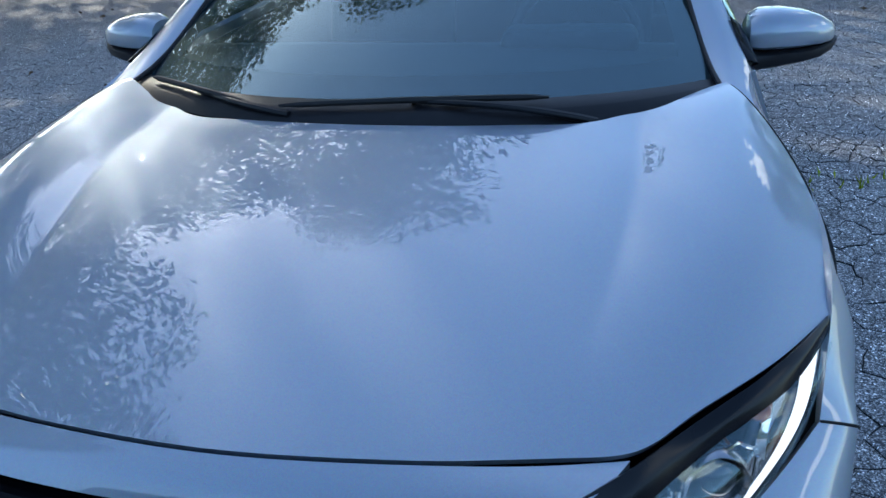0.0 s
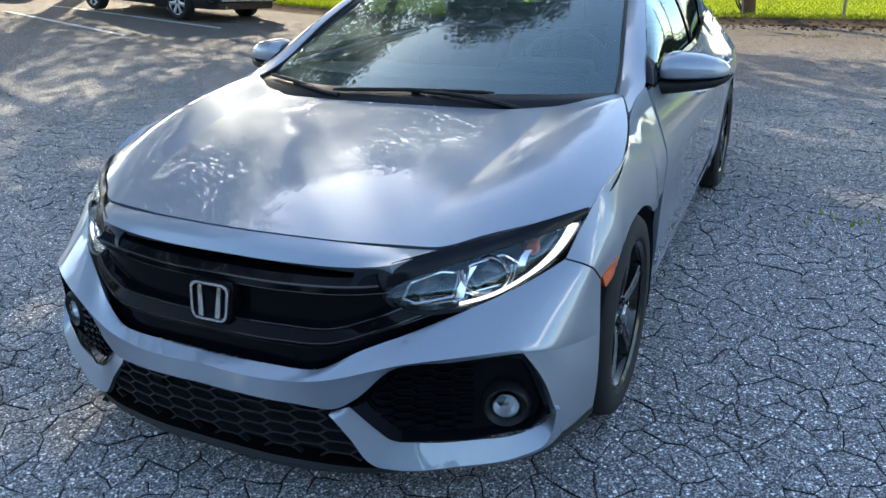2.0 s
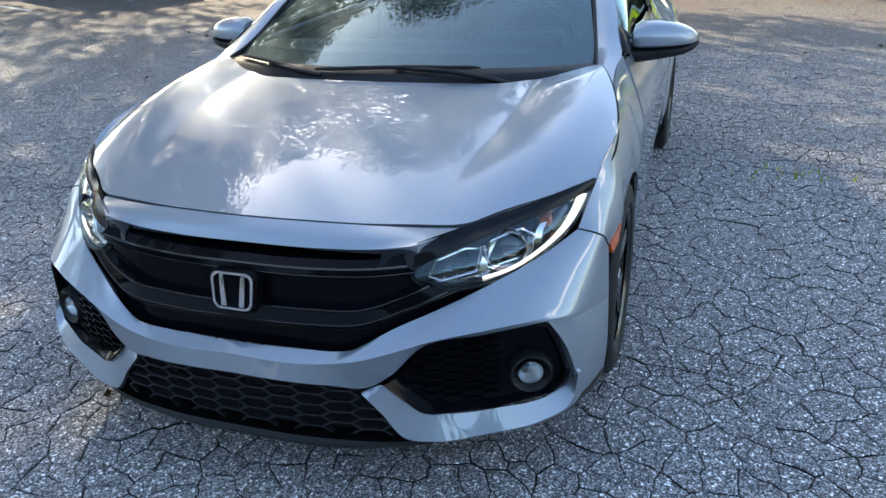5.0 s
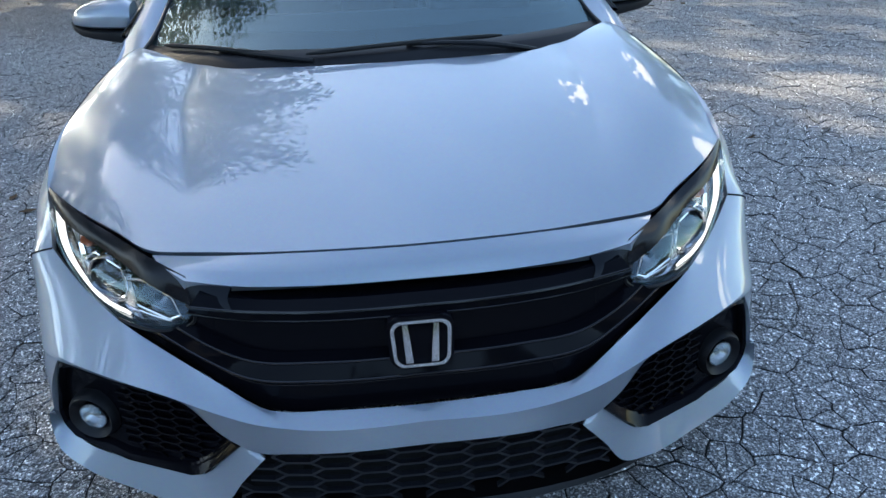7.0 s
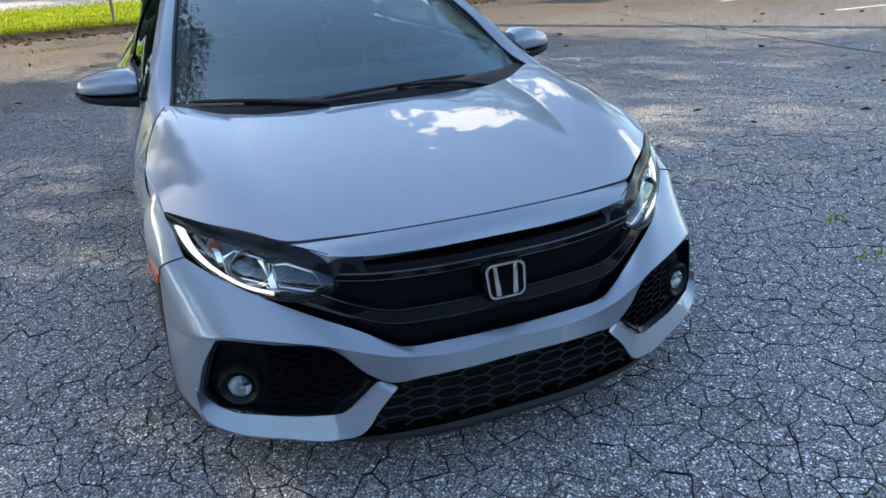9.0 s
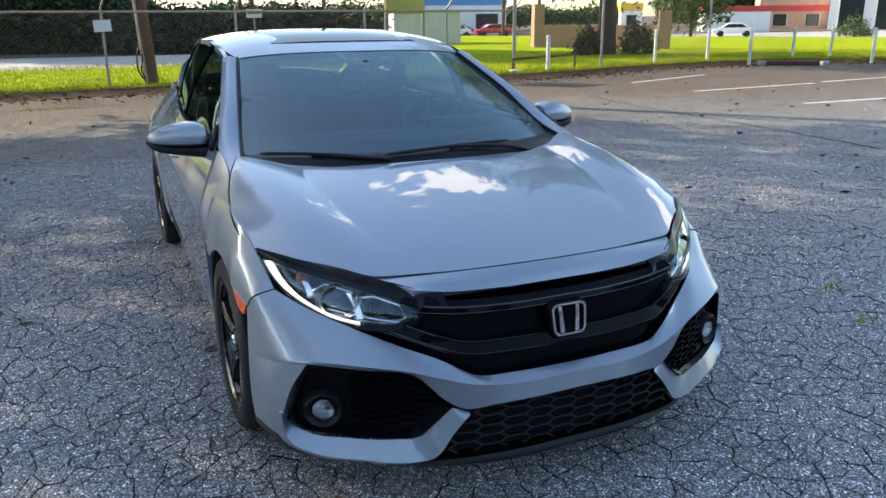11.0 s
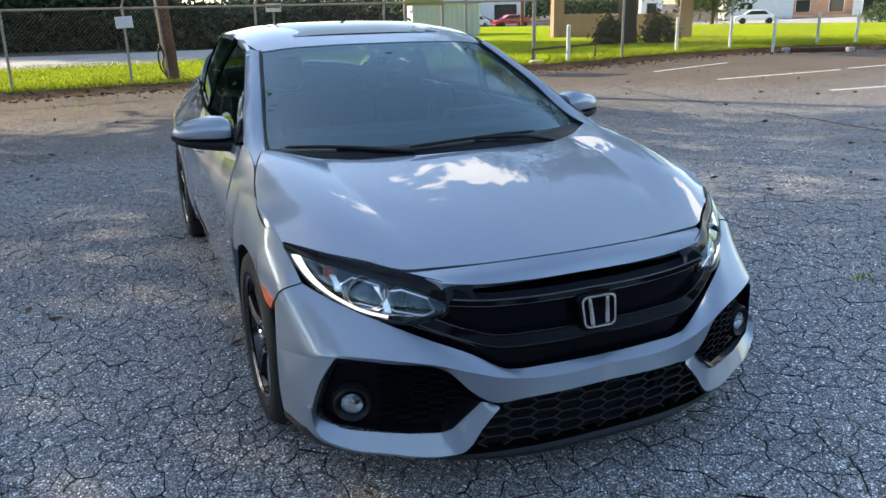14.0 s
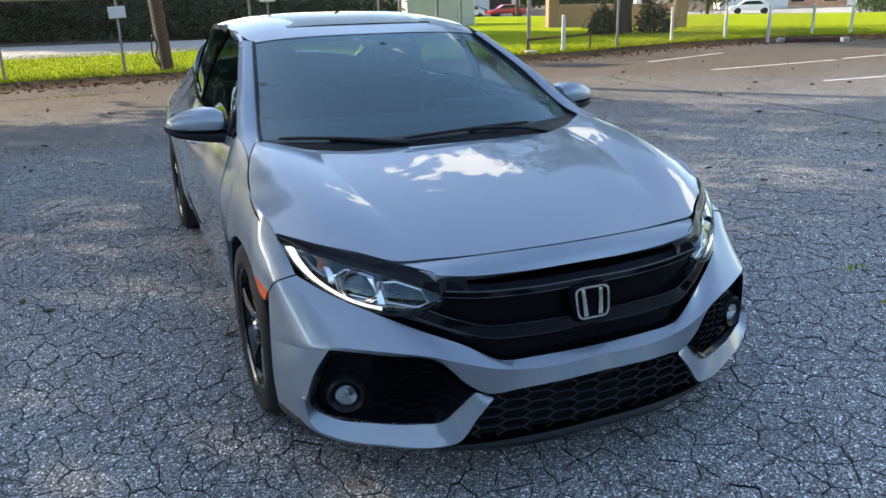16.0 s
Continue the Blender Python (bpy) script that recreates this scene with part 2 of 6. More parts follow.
WHITE_LINE = material("worn_white_paint", (0.6, 0.6, 0.58), 0.8, grain=0.35, scale=25)
LAWN = material("sunlit_lawn", (0.30, 0.37, 0.022), 0.9, Specular_IOR_Level=0.0, grain=0.35, scale=6, bumps=0.02)
CONCRETE = material("pale_concrete", (0.42, 0.40, 0.37), 0.9, grain=0.2, scale=12, bumps=0.002)
BARK = material("bark", (0.06, 0.046, 0.038), 0.95, grain=0.5, scale=30, bumps=0.02)
POLEWOOD = material("pole_wood", (0.11, 0.05, 0.03), 0.9, grain=0.4, scale=18, bumps=0.006)
WIRE = material("weathered_wire", (0.34, 0.28, 0.21), 0.6, 0.3, grain=0.3, scale=30)
GALV = material("galvanised_steel", (0.3, 0.29, 0.28), 0.5, 0.7, grain=0.2, scale=30)
WHITEPAINT = material("white_paint", (0.72, 0.72, 0.7), 0.6, grain=0.12, scale=14)
LEAF = material("leaf", (0.05, 0.09, 0.02), 0.55, Transmission_Weight=0.0)
nt, b = nodes_of(LEAF)
oi = nt.nodes.new("ShaderNodeNewGeometry")
nt.links.new(ramp(nt, oi.outputs["Random Per Island"], [(0.0, (0.025, 0.05, 0.012)), (0.6, (0.05, 0.095, 0.02)), (1.0, (0.1, 0.13, 0.03))]), b.inputs["Base Color"])
DARKLEAF = material("dark_leaf", (0.02, 0.035, 0.012), 0.6)
nt, b = nodes_of(DARKLEAF)
oi = nt.nodes.new("ShaderNodeNewGeometry")
nt.links.new(ramp(nt, oi.outputs["Random Per Island"], [(0.0, (0.01, 0.02, 0.008)), (1.0, (0.04, 0.065, 0.02))]), b.inputs["Base Color"])
CARDARK = material("charcoal_paint", (0.012, 0.013, 0.017), 0.25, 0.3, Coat_Weight=1.0, Coat_Roughness=0.03)
REDLENS = material("red_lens", (0.5, 0.01, 0.01), 0.15, Coat_Weight=1.0)
BRICK = material("tan_masonry", (0.40, 0.25, 0.18), 0.9, grain=0.25, scale=8, bumps=0.004)
REDTRIM = material("red_trim", (0.45, 0.04, 0.04), 0.6, grain=0.2)
YELLOWTRIM = material("yellow_awning", (0.7, 0.4, 0.04), 0.6, grain=0.2)
BLUETRIM = material("blue_trim", (0.08, 0.25, 0.5), 0.6, grain=0.2)
WINDOWDARK = material("dark_window", (0.02, 0.025, 0.03), 0.1)
DEADLEAF = material("dead_leaves", (0.11, 0.07, 0.042), 0.95, grain=0.7, scale=55, bumps=0.02, Specular_IOR_Level=0.1)

OLIVE = material("olive_board", (0.42, 0.4, 0.08), 0.6, grain=0.15)
ALLOY = material("silver_alloy", (0.55, 0.55, 0.56), 0.3, 0.9)
GRASS = material("grass_blade", (0.16, 0.26, 0.03), 0.7, Specular_IOR_Level=0.1)
nt, b = nodes_of(GRASS)
oi = nt.nodes.new("ShaderNodeNewGeometry")
nt.links.new(ramp(nt, oi.outputs["Random Per Island"], [(0.0, (0.15, 0.22, 0.006)), (0.6, (0.34, 0.40, 0.014)), (1.0, (0.52, 0.50, 0.035))]), b.inputs["Base Color"])

# ---- mesh helpers ----
def part(name, bm, mat, parent=None, label="", smooth=True, angle=35.0):
    me = bpy.data.meshes.new(name)
    bmesh.ops.recalc_face_normals(bm, faces=bm.faces)
    bm.to_mesh(me)
    bm.free()
    for m in mat if isinstance(mat, (list, tuple)) else (mat,):
        me.materials.append(m)
    if smooth:
        me.shade_smooth()
        me.set_sharp_from_angle(angle=radians(angle))
    ob = new(name, me)
    if parent:
        ob.parent = parent
    if label:
        tagged(ob, label)
    return ob


def thing(name, label, category, at=(0, 0, 0), group="", kind=""):
    ob = new(name)
    ob.location = at
    return tagged(ob, label, category, group, kind)


def curve(pts, n):
    """n points along a smooth curve through pts, evenly spaced by chord."""
    p = np.array(pts, float)
    if len(p) == 2:
        return p[0] + (p[1] - p[0]) * np.linspace(0, 1, n)[:, None]
    s = np.r_[0, np.cumsum(np.maximum(np.linalg.norm(np.diff(p, axis=0), axis=1), 1e-9))]
    return hermite(s, p, np.linspace(0, s[-1], n))


def hermite(s, p, at):
    """A smooth, tight interpolation of p over s."""
    d = np.diff(p, axis=0) / np.diff(s)[:, None]
    m = np.zeros_like(p)
    m[1:-1] = (d[:-1] * np.diff(s)[1:, None] + d[1:] * np.diff(s)[:-1, None]) / (np.diff(s)[1:] + np.diff(s)[:-1])[:, None]
    m[0], m[-1] = 1.5 * d[0] - 0.5 * m[1], 1.5 * d[-1] - 0.5 * m[-2]
    k = np.clip(np.searchsorted(s, at, side="right") - 1, 0, len(s) - 2)
    h = (s[k + 1] - s[k])[:, None]
    u = ((at - s[k])[:, None]) / h
    return ((2 * u**3 - 3 * u**2 + 1) * p[k] + (u**3 - 2 * u**2 + u) * h * m[k] + (-2 * u**3 + 3 * u**2) * p[k + 1] + (u**3 - u**2) * h * m[k + 1])


def loft(rails, nu, nv):
    """A grid of points: each rail is sampled nu times, and rows of nv points run across the rails."""
    r = np.array([curve(p, nu) for p in rails])
    s = np.r_[0, np.cumsum(np.maximum(np.linalg.norm(np.diff(r, axis=0), axis=2).mean(axis=1), 1e-6))]
    at = np.linspace(0, s[-1], nv)
    at = np.unique(np.concatenate([at, s]))
    out = np.zeros((len(at), nu, 3))
    for i in range(nu):
        out[:, i] = hermite(s, r[:, i], at) if len(rails) > 2 else r[0, i] + (r[1, i] - r[0, i]) * (at / s[-1])[:, None]
    return out


def skin(grid, lip=0.0, bm=None, closed=False, out=None):
    """Faces over a grid of points; lip: how far its border is folded back against the side that out points to."""
    bm = bm or bmesh.new()
    rows, cols = grid.shape[:2]
    v = [[bm.verts.new(grid[i, j]) for j in range(cols)] for i in range(rows)]
    for i in range(rows - 1):
        for j in range(cols - (0 if closed else 1)):
            q = (v[i][j], v[i + 1][j], v[i + 1][(j + 1) % cols], v[i][(j + 1) % cols])
            if len(set(q)) == 4:
                try:
                    bm.faces.new(q)
                except ValueError:
                    pass
    if lip:
        gi, gj = np.gradient(grid, axis=0), np.gradient(grid, axis=1)
        n = np.cross(gi, gj)
        n /= np.maximum(np.linalg.norm(n, axis=2, keepdims=True), 1e-9)
        if out is not None and (n.mean(axis=(0, 1)) * np.array(out)).sum() < 0:
            n = -n
        ring = [(i, 0) for i in range(rows)] + [(rows - 1, j) for j in range(1, cols)] + [(i, cols - 1) for i in range(rows - 2, -1, -1)] + [(0, j) for j in range(cols - 2, 0, -1)]
        low = [bm.verts.new(grid[i, j] - n[i, j] * lip) for i, j in ring]
        for k in range(len(ring)):
            a, b2 = ring[k], ring[(k + 1) % len(ring)]
            try:
                bm.faces.new((v[a[0]][a[1]], v[b2[0]][b2[1]], low[(k + 1) % len(ring)], low[k]))
            except ValueError:
                pass
    bmesh.ops.remove_doubles(bm, verts=bm.verts, dist=1e-5)
    return bm


def mirrored(grid):
    g = grid.copy()
    g[..., 0] *= -1
    return g


def box(size, at=(0, 0, 0), bev=0.0, bm=None, turn=None, seg=2):
    bm = bm or bmesh.new()
    made = bmesh.ops.create_cube(bm, size=1.0)["verts"]
    m = Matrix.Translation(at) @ (turn or Matrix()) @ Matrix.Diagonal((*size, 1))
    bmesh.ops.transform(bm, matrix=m, verts=made)
    if bev:
        edges = {e for v in made for e in v.link_edges}
        bmesh.ops.bevel(bm, geom=list(edges), offset=bev, segments=seg, affect="EDGES", profile=0.5)
    return bm


def tube(path, radius, sides=8, bm=None, cap=True):
    """A round bar along a path; radius may be one number or one for each point."""
    bm = bm or bmesh.new()
    p = np.array(path, float)
    rad = np.broadcast_to(radius, len(p))
    t = np.gradient(p, axis=0)
    t /= np.maximum(np.linalg.norm(t, axis=1, keepdims=True), 1e-9)
    ref = np.array((0, 0, 1.0)) if abs(t[0][2]) < 0.9 else np.array((1.0, 0, 0))
    rings = []
    for k in range(len(p)):
        a = np.cross(t[k], ref)
        a /= np.linalg.norm(a)
        c = np.cross(t[k], a)
        ref = np.cross(a, t[k])
        rings.append([bm.verts.new(p[k] + rad[k] * (math.cos(w) * a + math.sin(w) * c)) for w in np.linspace(0, 2 * math.pi, sides, endpoint=False)])
    for r0, r1 in zip(rings, rings[1:]):
        for j in range(sides):
            bm.faces.new((r0[j], r0[(j + 1) % sides], r1[(j + 1) % sides], r1[j]))
    if cap:
        bm.faces.new(rings[0][::-1])
        bm.faces.new(rings[-1])
    return bm


def lathe(profile, sides=48, bm=None, m=None):
    """A body turned about the x axis from (radius, x) pairs."""
    bm = bm or bmesh.new()
    g = np.array([[(x, r * math.cos(w), r * math.sin(w)) for w in np.linspace(0, 2 * math.pi, sides, endpoint=False)] for r, x in profile])
    n = len(bm.verts)
    skin(g, bm=bm, closed=True)
    if m:
        bm.verts.ensure_lookup_table()
        bmesh.ops.transform(bm, matrix=m, verts=bm.verts[n:])
    return bm


def prism(outline, depth, bm=None, m=None, bev=0.0):
    """A flat outline in the xy plane, made thick along +z."""
    bm = bm or bmesh.new()
    lo = [bm.verts.new((x, y, 0)) for x, y in outline]
    hi = [bm.verts.new((x, y, depth)) for x, y in outline]
    bm.faces.new(lo[::-1])
    top = bm.faces.new(hi)
    for k in range(len(lo)):
        bm.faces.new((lo[k], lo[(k + 1) % len(lo)], hi[(k + 1) % len(lo)], hi[k]))
    if bev:
        made = bmesh.ops.bevel(bm, geom=list(top.edges), offset=bev, segments=2, affect="EDGES", profile=0.5)
    if m:
        bmesh.ops.transform(bm, matrix=m, verts=list({v for v in lo + hi if v.is_valid} | ({v for f in made["faces"] for v in f.verts} if bev else set())))
    return bm

# ---- the place ----
def rise(x, y):
    """The lot climbs gently on its far western side; beyond the eastern lawn the land falls away."""
    up = float(np.interp(-x, (5.5, 8.5, 10.4, 13.3, 18, 30), (0, .16, .26, .41, .58, .92)))
    k = min(max((y - 4) / 6, 0), 1)
    q = min(max((x + y - 68) / 40, 0), 1) if x > 5 else 0.0
    return up * k * k * (3 - 2 * k) - .95 * q * q * (3 - 2 * q)


def spaced(lo, hi, fine_lo, fine_hi, step):
    a = np.arange(fine_lo, fine_hi + step / 2, step)
    out = [lo, lo * .4 + fine_lo * .6, *a, hi * .4 + fine_hi * .6, hi]
    return np.array(out)


gx, gy = spaced(-700, 700, -40, 60, 1.0), spaced(-700, 900, -30, 70, 1.0)
bm = skin(np.array([[(x, y, rise(x, y)) for y in gy] for x in gx]))
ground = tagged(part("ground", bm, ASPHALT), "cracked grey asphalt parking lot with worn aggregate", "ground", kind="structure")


def sheet(name, mat, label, category, near, far, top, n=60, lift=0.0):
    """A strip of land between two edge lines, with a rounded bank along the near one."""
    a, c = curve(near, n), curve(far, n)
    rows = []
    for u, h in ((0, -.02), (.01, .45), (.03, .85), (.07, 1.0), (.3, 1.0), (.5, 1.0), (.6, 1.0), (.7, 1.0), (.8, 1.0), (.9, 1.0), (1, 1.0)):
        rows.append([(p[0] + (q[0] - p[0]) * u, p[1] + (q[1] - p[1]) * u, rise(p[0] + (q[0] - p[0]) * u, p[1] + (q[1] - p[1]) * u) + top * h + lift + (.02 * noise.noise((p[0] * 2, u * 40, 0)) if 0 < u < .3 else 0)) for p, q in zip(a, c)])
    return tagged(part(name, skin(np.array(rows)), mat), label, category, kind="structure")


EDGE = [(-60, 21), (-26, 17.5), (-17, 14.9), (-12, 14.0), (-8, 13.7), (-4, 14.4), (0, 14.9), (4, 14.7), (8, 14.6), (10, 14.9), (12, 15.6), (15, 16.1), (19, 16.0), (21.5, 14.4), (26, 10.5), (60, -4)]
lawn = sheet("lawn", LAWN, "bright green sunlit lawn beyond the lot's edge", "lawn", EDGE, [(-60, 28), (-26, 24.2), (-17, 22.8), (-12, 22.2), (-8, 21.9), (-4, 21.8), (0, 21.8), (5, 24), (9, 29.5), (14, 39), (24, 49), (40, 50), (90, 40)], .13, 160)
road = sheet("road", CONCRETE, "pale sunlit road behind the lawn", "road", [(-90, 31), (-26, 24.4), (-6, 21.8), (3, 22.4), (14, 38.4), (24, 48.6), (60, 49), (120, 36)], [(-90, 40), (-26, 32.5), (-6, 29.5), (5, 29.5), (20, 60), (40, 75), (70, 75), (140, 70)], .06, 60, .06)
litter_rows = [[(p[0], p[1] + o, rise(p[0], p[1]) + h) for p in curve(EDGE, 300)] for o, h in ((-.18, .004), (-.05, .03), (.08, .08), (.22, .13))]
for row in litter_rows[:1]:
    for k, p in enumerate(row):
        row[k] = (p[0], p[1] + .2 * noise.noise((p[0] * 1.3, 0, 3)) + .1 * noise.noise((p[0] * 6, 0, 3)), p[2])
litter = tagged(part("dirt_edge", skin(np.array(litter_rows)), DEADLEAF), "strip of brown dirt and dead leaves along the lawn", "dirt", kind="structure")


def stripe(a, b2, wide=0.1):
    a, b2 = Vector(a), Vector(b2)
    side = (b2 - a).normalized()
    side = Vector((side.y, -side.x)) * wide / 2
    rows = []
    for u in np.linspace(0, 1, 24):
        p = a + (b2 - a) * u
        w = side * (1 + .25 * noise.noise((p.x * 3, p.y * 3, 1)))
        rows.append([(q.x, q.y, rise(q.x, q.y) + .004) for q in (p - w, p + w)])
    return tagged(part("parking_line", skin(np.array(rows)), WHITE_LINE, smooth=False), "worn white painted parking line on the asphalt", "parking line", "parking lines", kind="structure")


for a, b2 in (((9.84, 12.5), (12.9, 13.6)), ((9.66, 10.3), (13.2, 10.55)), ((13.6, 10.7), (16.5, 11.0)), ((9.74, 7.75), (15.5, 7.6)), ((-13.6, 9.9), (-9.2, 8.7)), ((-14.0, 11.35), (-8.5, 10.3))):
    stripe(a, b2)
# tar joint across the lot
joint = [(6.75, 4.0), (6.95, 6.2), (7.05, 8.9), (7.4, 10.6)]
jc = curve([(x, y, .003) for x, y in joint], 60)
jc[:, 0] += np.array([.05 * noise.noise((p[1] * 3, 0, 7)) for p in jc])
tagged(part("tar_joint", skin(np.array([[p + np.array((o, 0, 0)) for p in jc] for o in (-.02, .02)])), DARK, smooth=False), "dark open joint between two asphalt slabs", "joint", kind="structure")


# lifted plates of broken asphalt round the car, each with its own worn edge
def clip_cell(poly, n, d):
    out = []
    for p, q in zip(poly, poly[1:] + poly[:1]):
        a, c = p[0] * n[0] + p[1] * n[1] - d, q[0] * n[0] + q[1] * n[1] - d
        if a <= 0:
            out.append(p)
        if (a < 0) != (c < 0) and a != c:
            u = a / (a - c)
            out.append((p[0] + (q[0] - p[0]) * u, p[1] + (q[1] - p[1]) * u))
    return out


def plates(x0, x1, y0, y1, step, seed):
    rng = np.random.default_rng(seed)
    nx, ny = int((x1 - x0) / step), int((y1 - y0) / step)
    seedp = {}
    for i in range(-3, nx + 3):
        for j in range(-3, ny + 3):
            if rng.uniform() > .16:
                seedp[i, j] = (x0 + (i + .5 + rng.uniform(-.48, .48)) * step, y0 + (j + .5 + rng.uniform(-.48, .48)) * step)
    verts, faces, dark, single = [], [], [], []
    for (i, j), (cx, cy) in seedp.items():
        if not (0 <= i < nx and 0 <= j < ny):
            continue
        poly = [(cx + sx * step * 1.6, cy + sy * step * 1.6) for sx, sy in ((-1, -1), (1, -1), (1, 1), (-1, 1))]
        for di in (-2, -1, 0, 1, 2):
            for dj in (-2, -1, 0, 1, 2):
                o = seedp.get((i + di, j + dj))
                if o is None or (di == dj == 0):
                    continue
                nrm = (o[0] - cx, o[1] - cy)
                poly = clip_cell(poly, nrm, (o[0] ** 2 + o[1] ** 2 - cx ** 2 - cy ** 2) / 2)
        ring = []
        for p, q in zip(poly, poly[1:] + poly[:1]):
            m = max(1, int(math.hypot(q[0] - p[0], q[1] - p[1]) / .035))
            ring += [(p[0] + (q[0] - p[0]) * k / m, p[1] + (q[1] - p[1]) * k / m) for k in range(m)]
        if len(ring) < 5:
            continue
        tilt = rng.normal(0, .006, 2)
        rise0 = rng.normal(0, .0012)
        rows = ([], [], [])
        for x, y in ring:
            w1 = noise.noise_vector((x * 4.5, y * 4.5, 2))
            w2 = noise.noise_vector((x * 28, y * 28, 5))
            wx, wy = x + .034 * w1.x + .013 * w2.x, y + .034 * w1.y + .013 * w2.y
            gap = max(.0011, .0022 + .0008 * noise.noise((x * 2.2, y * 2.2, 9)) + .002 * noise.noise((x * 30, y * 30, 4)))
            r = math.hypot(cx - x, cy - y)
            ux, uy = (cx - x) / r, (cy - y) / r
            top = .0085 + rise0 + tilt[0] * (x - cx) + tilt[1] * (y - cy)
            for row, g, z in zip(rows, (gap, gap, gap + .005), (.001, top - .003, top)):
                row.append((wx + ux * g, wy + uy * g, z + rise(wx, wy)))
        own = -1.9 < cx < 2.2 and -2.3 < cy < -.9 and len(single) < 300
        vs, fs, dk = ([], [], []) if own else (verts, faces, dark)
        n, b0 = len(ring), len(vs)
        for row in rows:
            vs += row
        for a, c in ((0, n), (n, 2 * n)):
            fs += [(b0 + a + k, b0 + a + (k + 1) % n, b0 + c + (k + 1) % n, b0 + c + k) for k in range(n)]
            dk += [int(a == 0)] * n
        fs.append(tuple(range(b0 + 2 * n, b0 + 3 * n)))
        dk.append(0)
        if own:
            single.append((vs, fs, dk))

    def plate(name, vs, fs, dk):
        me = bpy.data.meshes.new(name)
        me.from_pydata(vs, [], fs)
        me.materials.append(PLATE)
        me.materials.append(CRACKBED)
        me.polygons.foreach_set("material_index", dk)
        ob = new(name, me)
        ob.parent = ground
        return ob

    for piece in single:
        plate("asphalt_plate", *piece)
    ob = plate("asphalt_plates", verts, faces, dark)
    return tagged(ob, "broken plates of worn grey asphalt", kind="stuff")


plates(-4.8, 5.6, -2.5, 7.0, .086, 17)
bed = part("crack_bed", skin(np.array([[(x, y, rise(x, y) + .002) for y in np.arange(-2.45, 6.91, .3)] for x in np.arange(-4.75, 5.51, .3)])), CRACKBED, ground, "dark dirt in the asphalt cracks")

# ---- foliage ----
def leaves(centres, size, spread, per, seed, flat=.6):
    """Small bent leaf blades scattered round clump centres, as arrays for one mesh."""
    rng = np.random.default_rng(seed)
    c = np.repeat(centres, per, axis=0) + rng.normal(0, 1, (len(centres) * per, 3)) * np.array(spread)
    n = len(c)
    d = rng.normal(0, 1, (n, 3))
    d[:, 2] *= flat
    d /= np.linalg.norm(d, axis=1, keepdims=True)
    e = np.cross(d, rng.normal(0, 1, (n, 3)))
    e /= np.linalg.norm(e, axis=1, keepdims=True)
    s = size * rng.uniform(.6, 1.3, (n, 1))
    v = np.stack([c - d * s, c + e * s * .42, c + d * s, c - e * s * .42], axis=1).reshape(-1, 3)
    f = np.arange(n * 4).reshape(-1, 4)
    return v, f


def leaf_mesh(name, v, f, mat, parent=None, label=""):
    me = bpy.data.meshes.new(name)
    me.from_pydata(v.tolist(), [], f.tolist())
    me.materials.append(mat)
    ob = new(name, me)
    if parent:
        ob.parent = parent
    if label:
        tagged(ob, label)
    return ob


def tree(at, height, crown_r, crown_lo, trunk_r, seed, label, clumps=900, per=26, mat=None, lean=(0, 0), leaf=.13, gap=.13, eaves=None, boughs=()):
    rng = np.random.default_rng(seed)
    t = thing("tree", label, "tree", at)
    fork = crown_lo + (height - crown_lo) * .25
    axis = curve([(0, 0, -.3), (lean[0] * .2, lean[1] * .2, fork * .5), (lean[0] * .5, lean[1] * .5, fork), (lean[0], lean[1], height * .8)], 16)
    rad = np.interp(np.linspace(0, 1, 16), (0, .06, .5, 1), (trunk_r * 1.35, trunk_r, trunk_r * .7, trunk_r * .18))
    bm = tube(axis, rad, 14)
    for k in range(9):
        a = 2 * math.pi * k / 9 + rng.uniform(-.3, .3)
        z0 = rng.uniform(crown_lo * .75, height * .55)
        i = int(np.argmin(np.abs(axis[:, 2] - z0)))
        r = crown_r * rng.uniform(.5, .85)
        up = rng.uniform(.1, .4) * (height - crown_lo)
        tip = axis[i] + np.array((math.cos(a) * r, math.sin(a) * r, up))
        mid = axis[i] + (tip - axis[i]) * .5 + np.array((0, 0, .5 * rng.uniform(.3, 1)))
        tube(curve([axis[i], mid, tip], 9), np.linspace(rad[i] * .5, .03, 9), 7, bm=bm)
    part("trunk", bm, BARK, t)
    pts = []
    while len(pts) < clumps:
        p = rng.uniform(-1, 1, 3)
        q = np.linalg.norm(p)
        if q > 1 or q < .35:
            continue
        w = np.array((p[0] * crown_r + lean[0], p[1] * crown_r + lean[1], crown_lo + (p[2] + 1) / 2 * (height - crown_lo)))
        if noise.noise(Vector(w) * .35 + Vector((seed, 0, 0))) + .35 * noise.noise(Vector(w) * 1.1) > gap:
            pts.append(w)
    if eaves:
        # the crown slopes down towards the open lot
        pts = [w for w in pts if w[2] + at[2] < .9 + eaves * math.hypot(w[0] + at[0], w[1] + at[1])]
    for mid, size, count in boughs:
        # a heavy bough reaches out of the crown
        q = rng.normal(0, 1, (count, 3))
        pts += list(np.array(mid) + q / np.linalg.norm(q, axis=1, keepdims=True) * rng.uniform(0, 1, (count, 1)) ** .5 * np.array(size))
    v, f = leaves(np.array(pts), leaf, (.42, .42, .3), per, seed)
    leaf_mesh("crown", v, f, mat or LEAF, t)
    return t


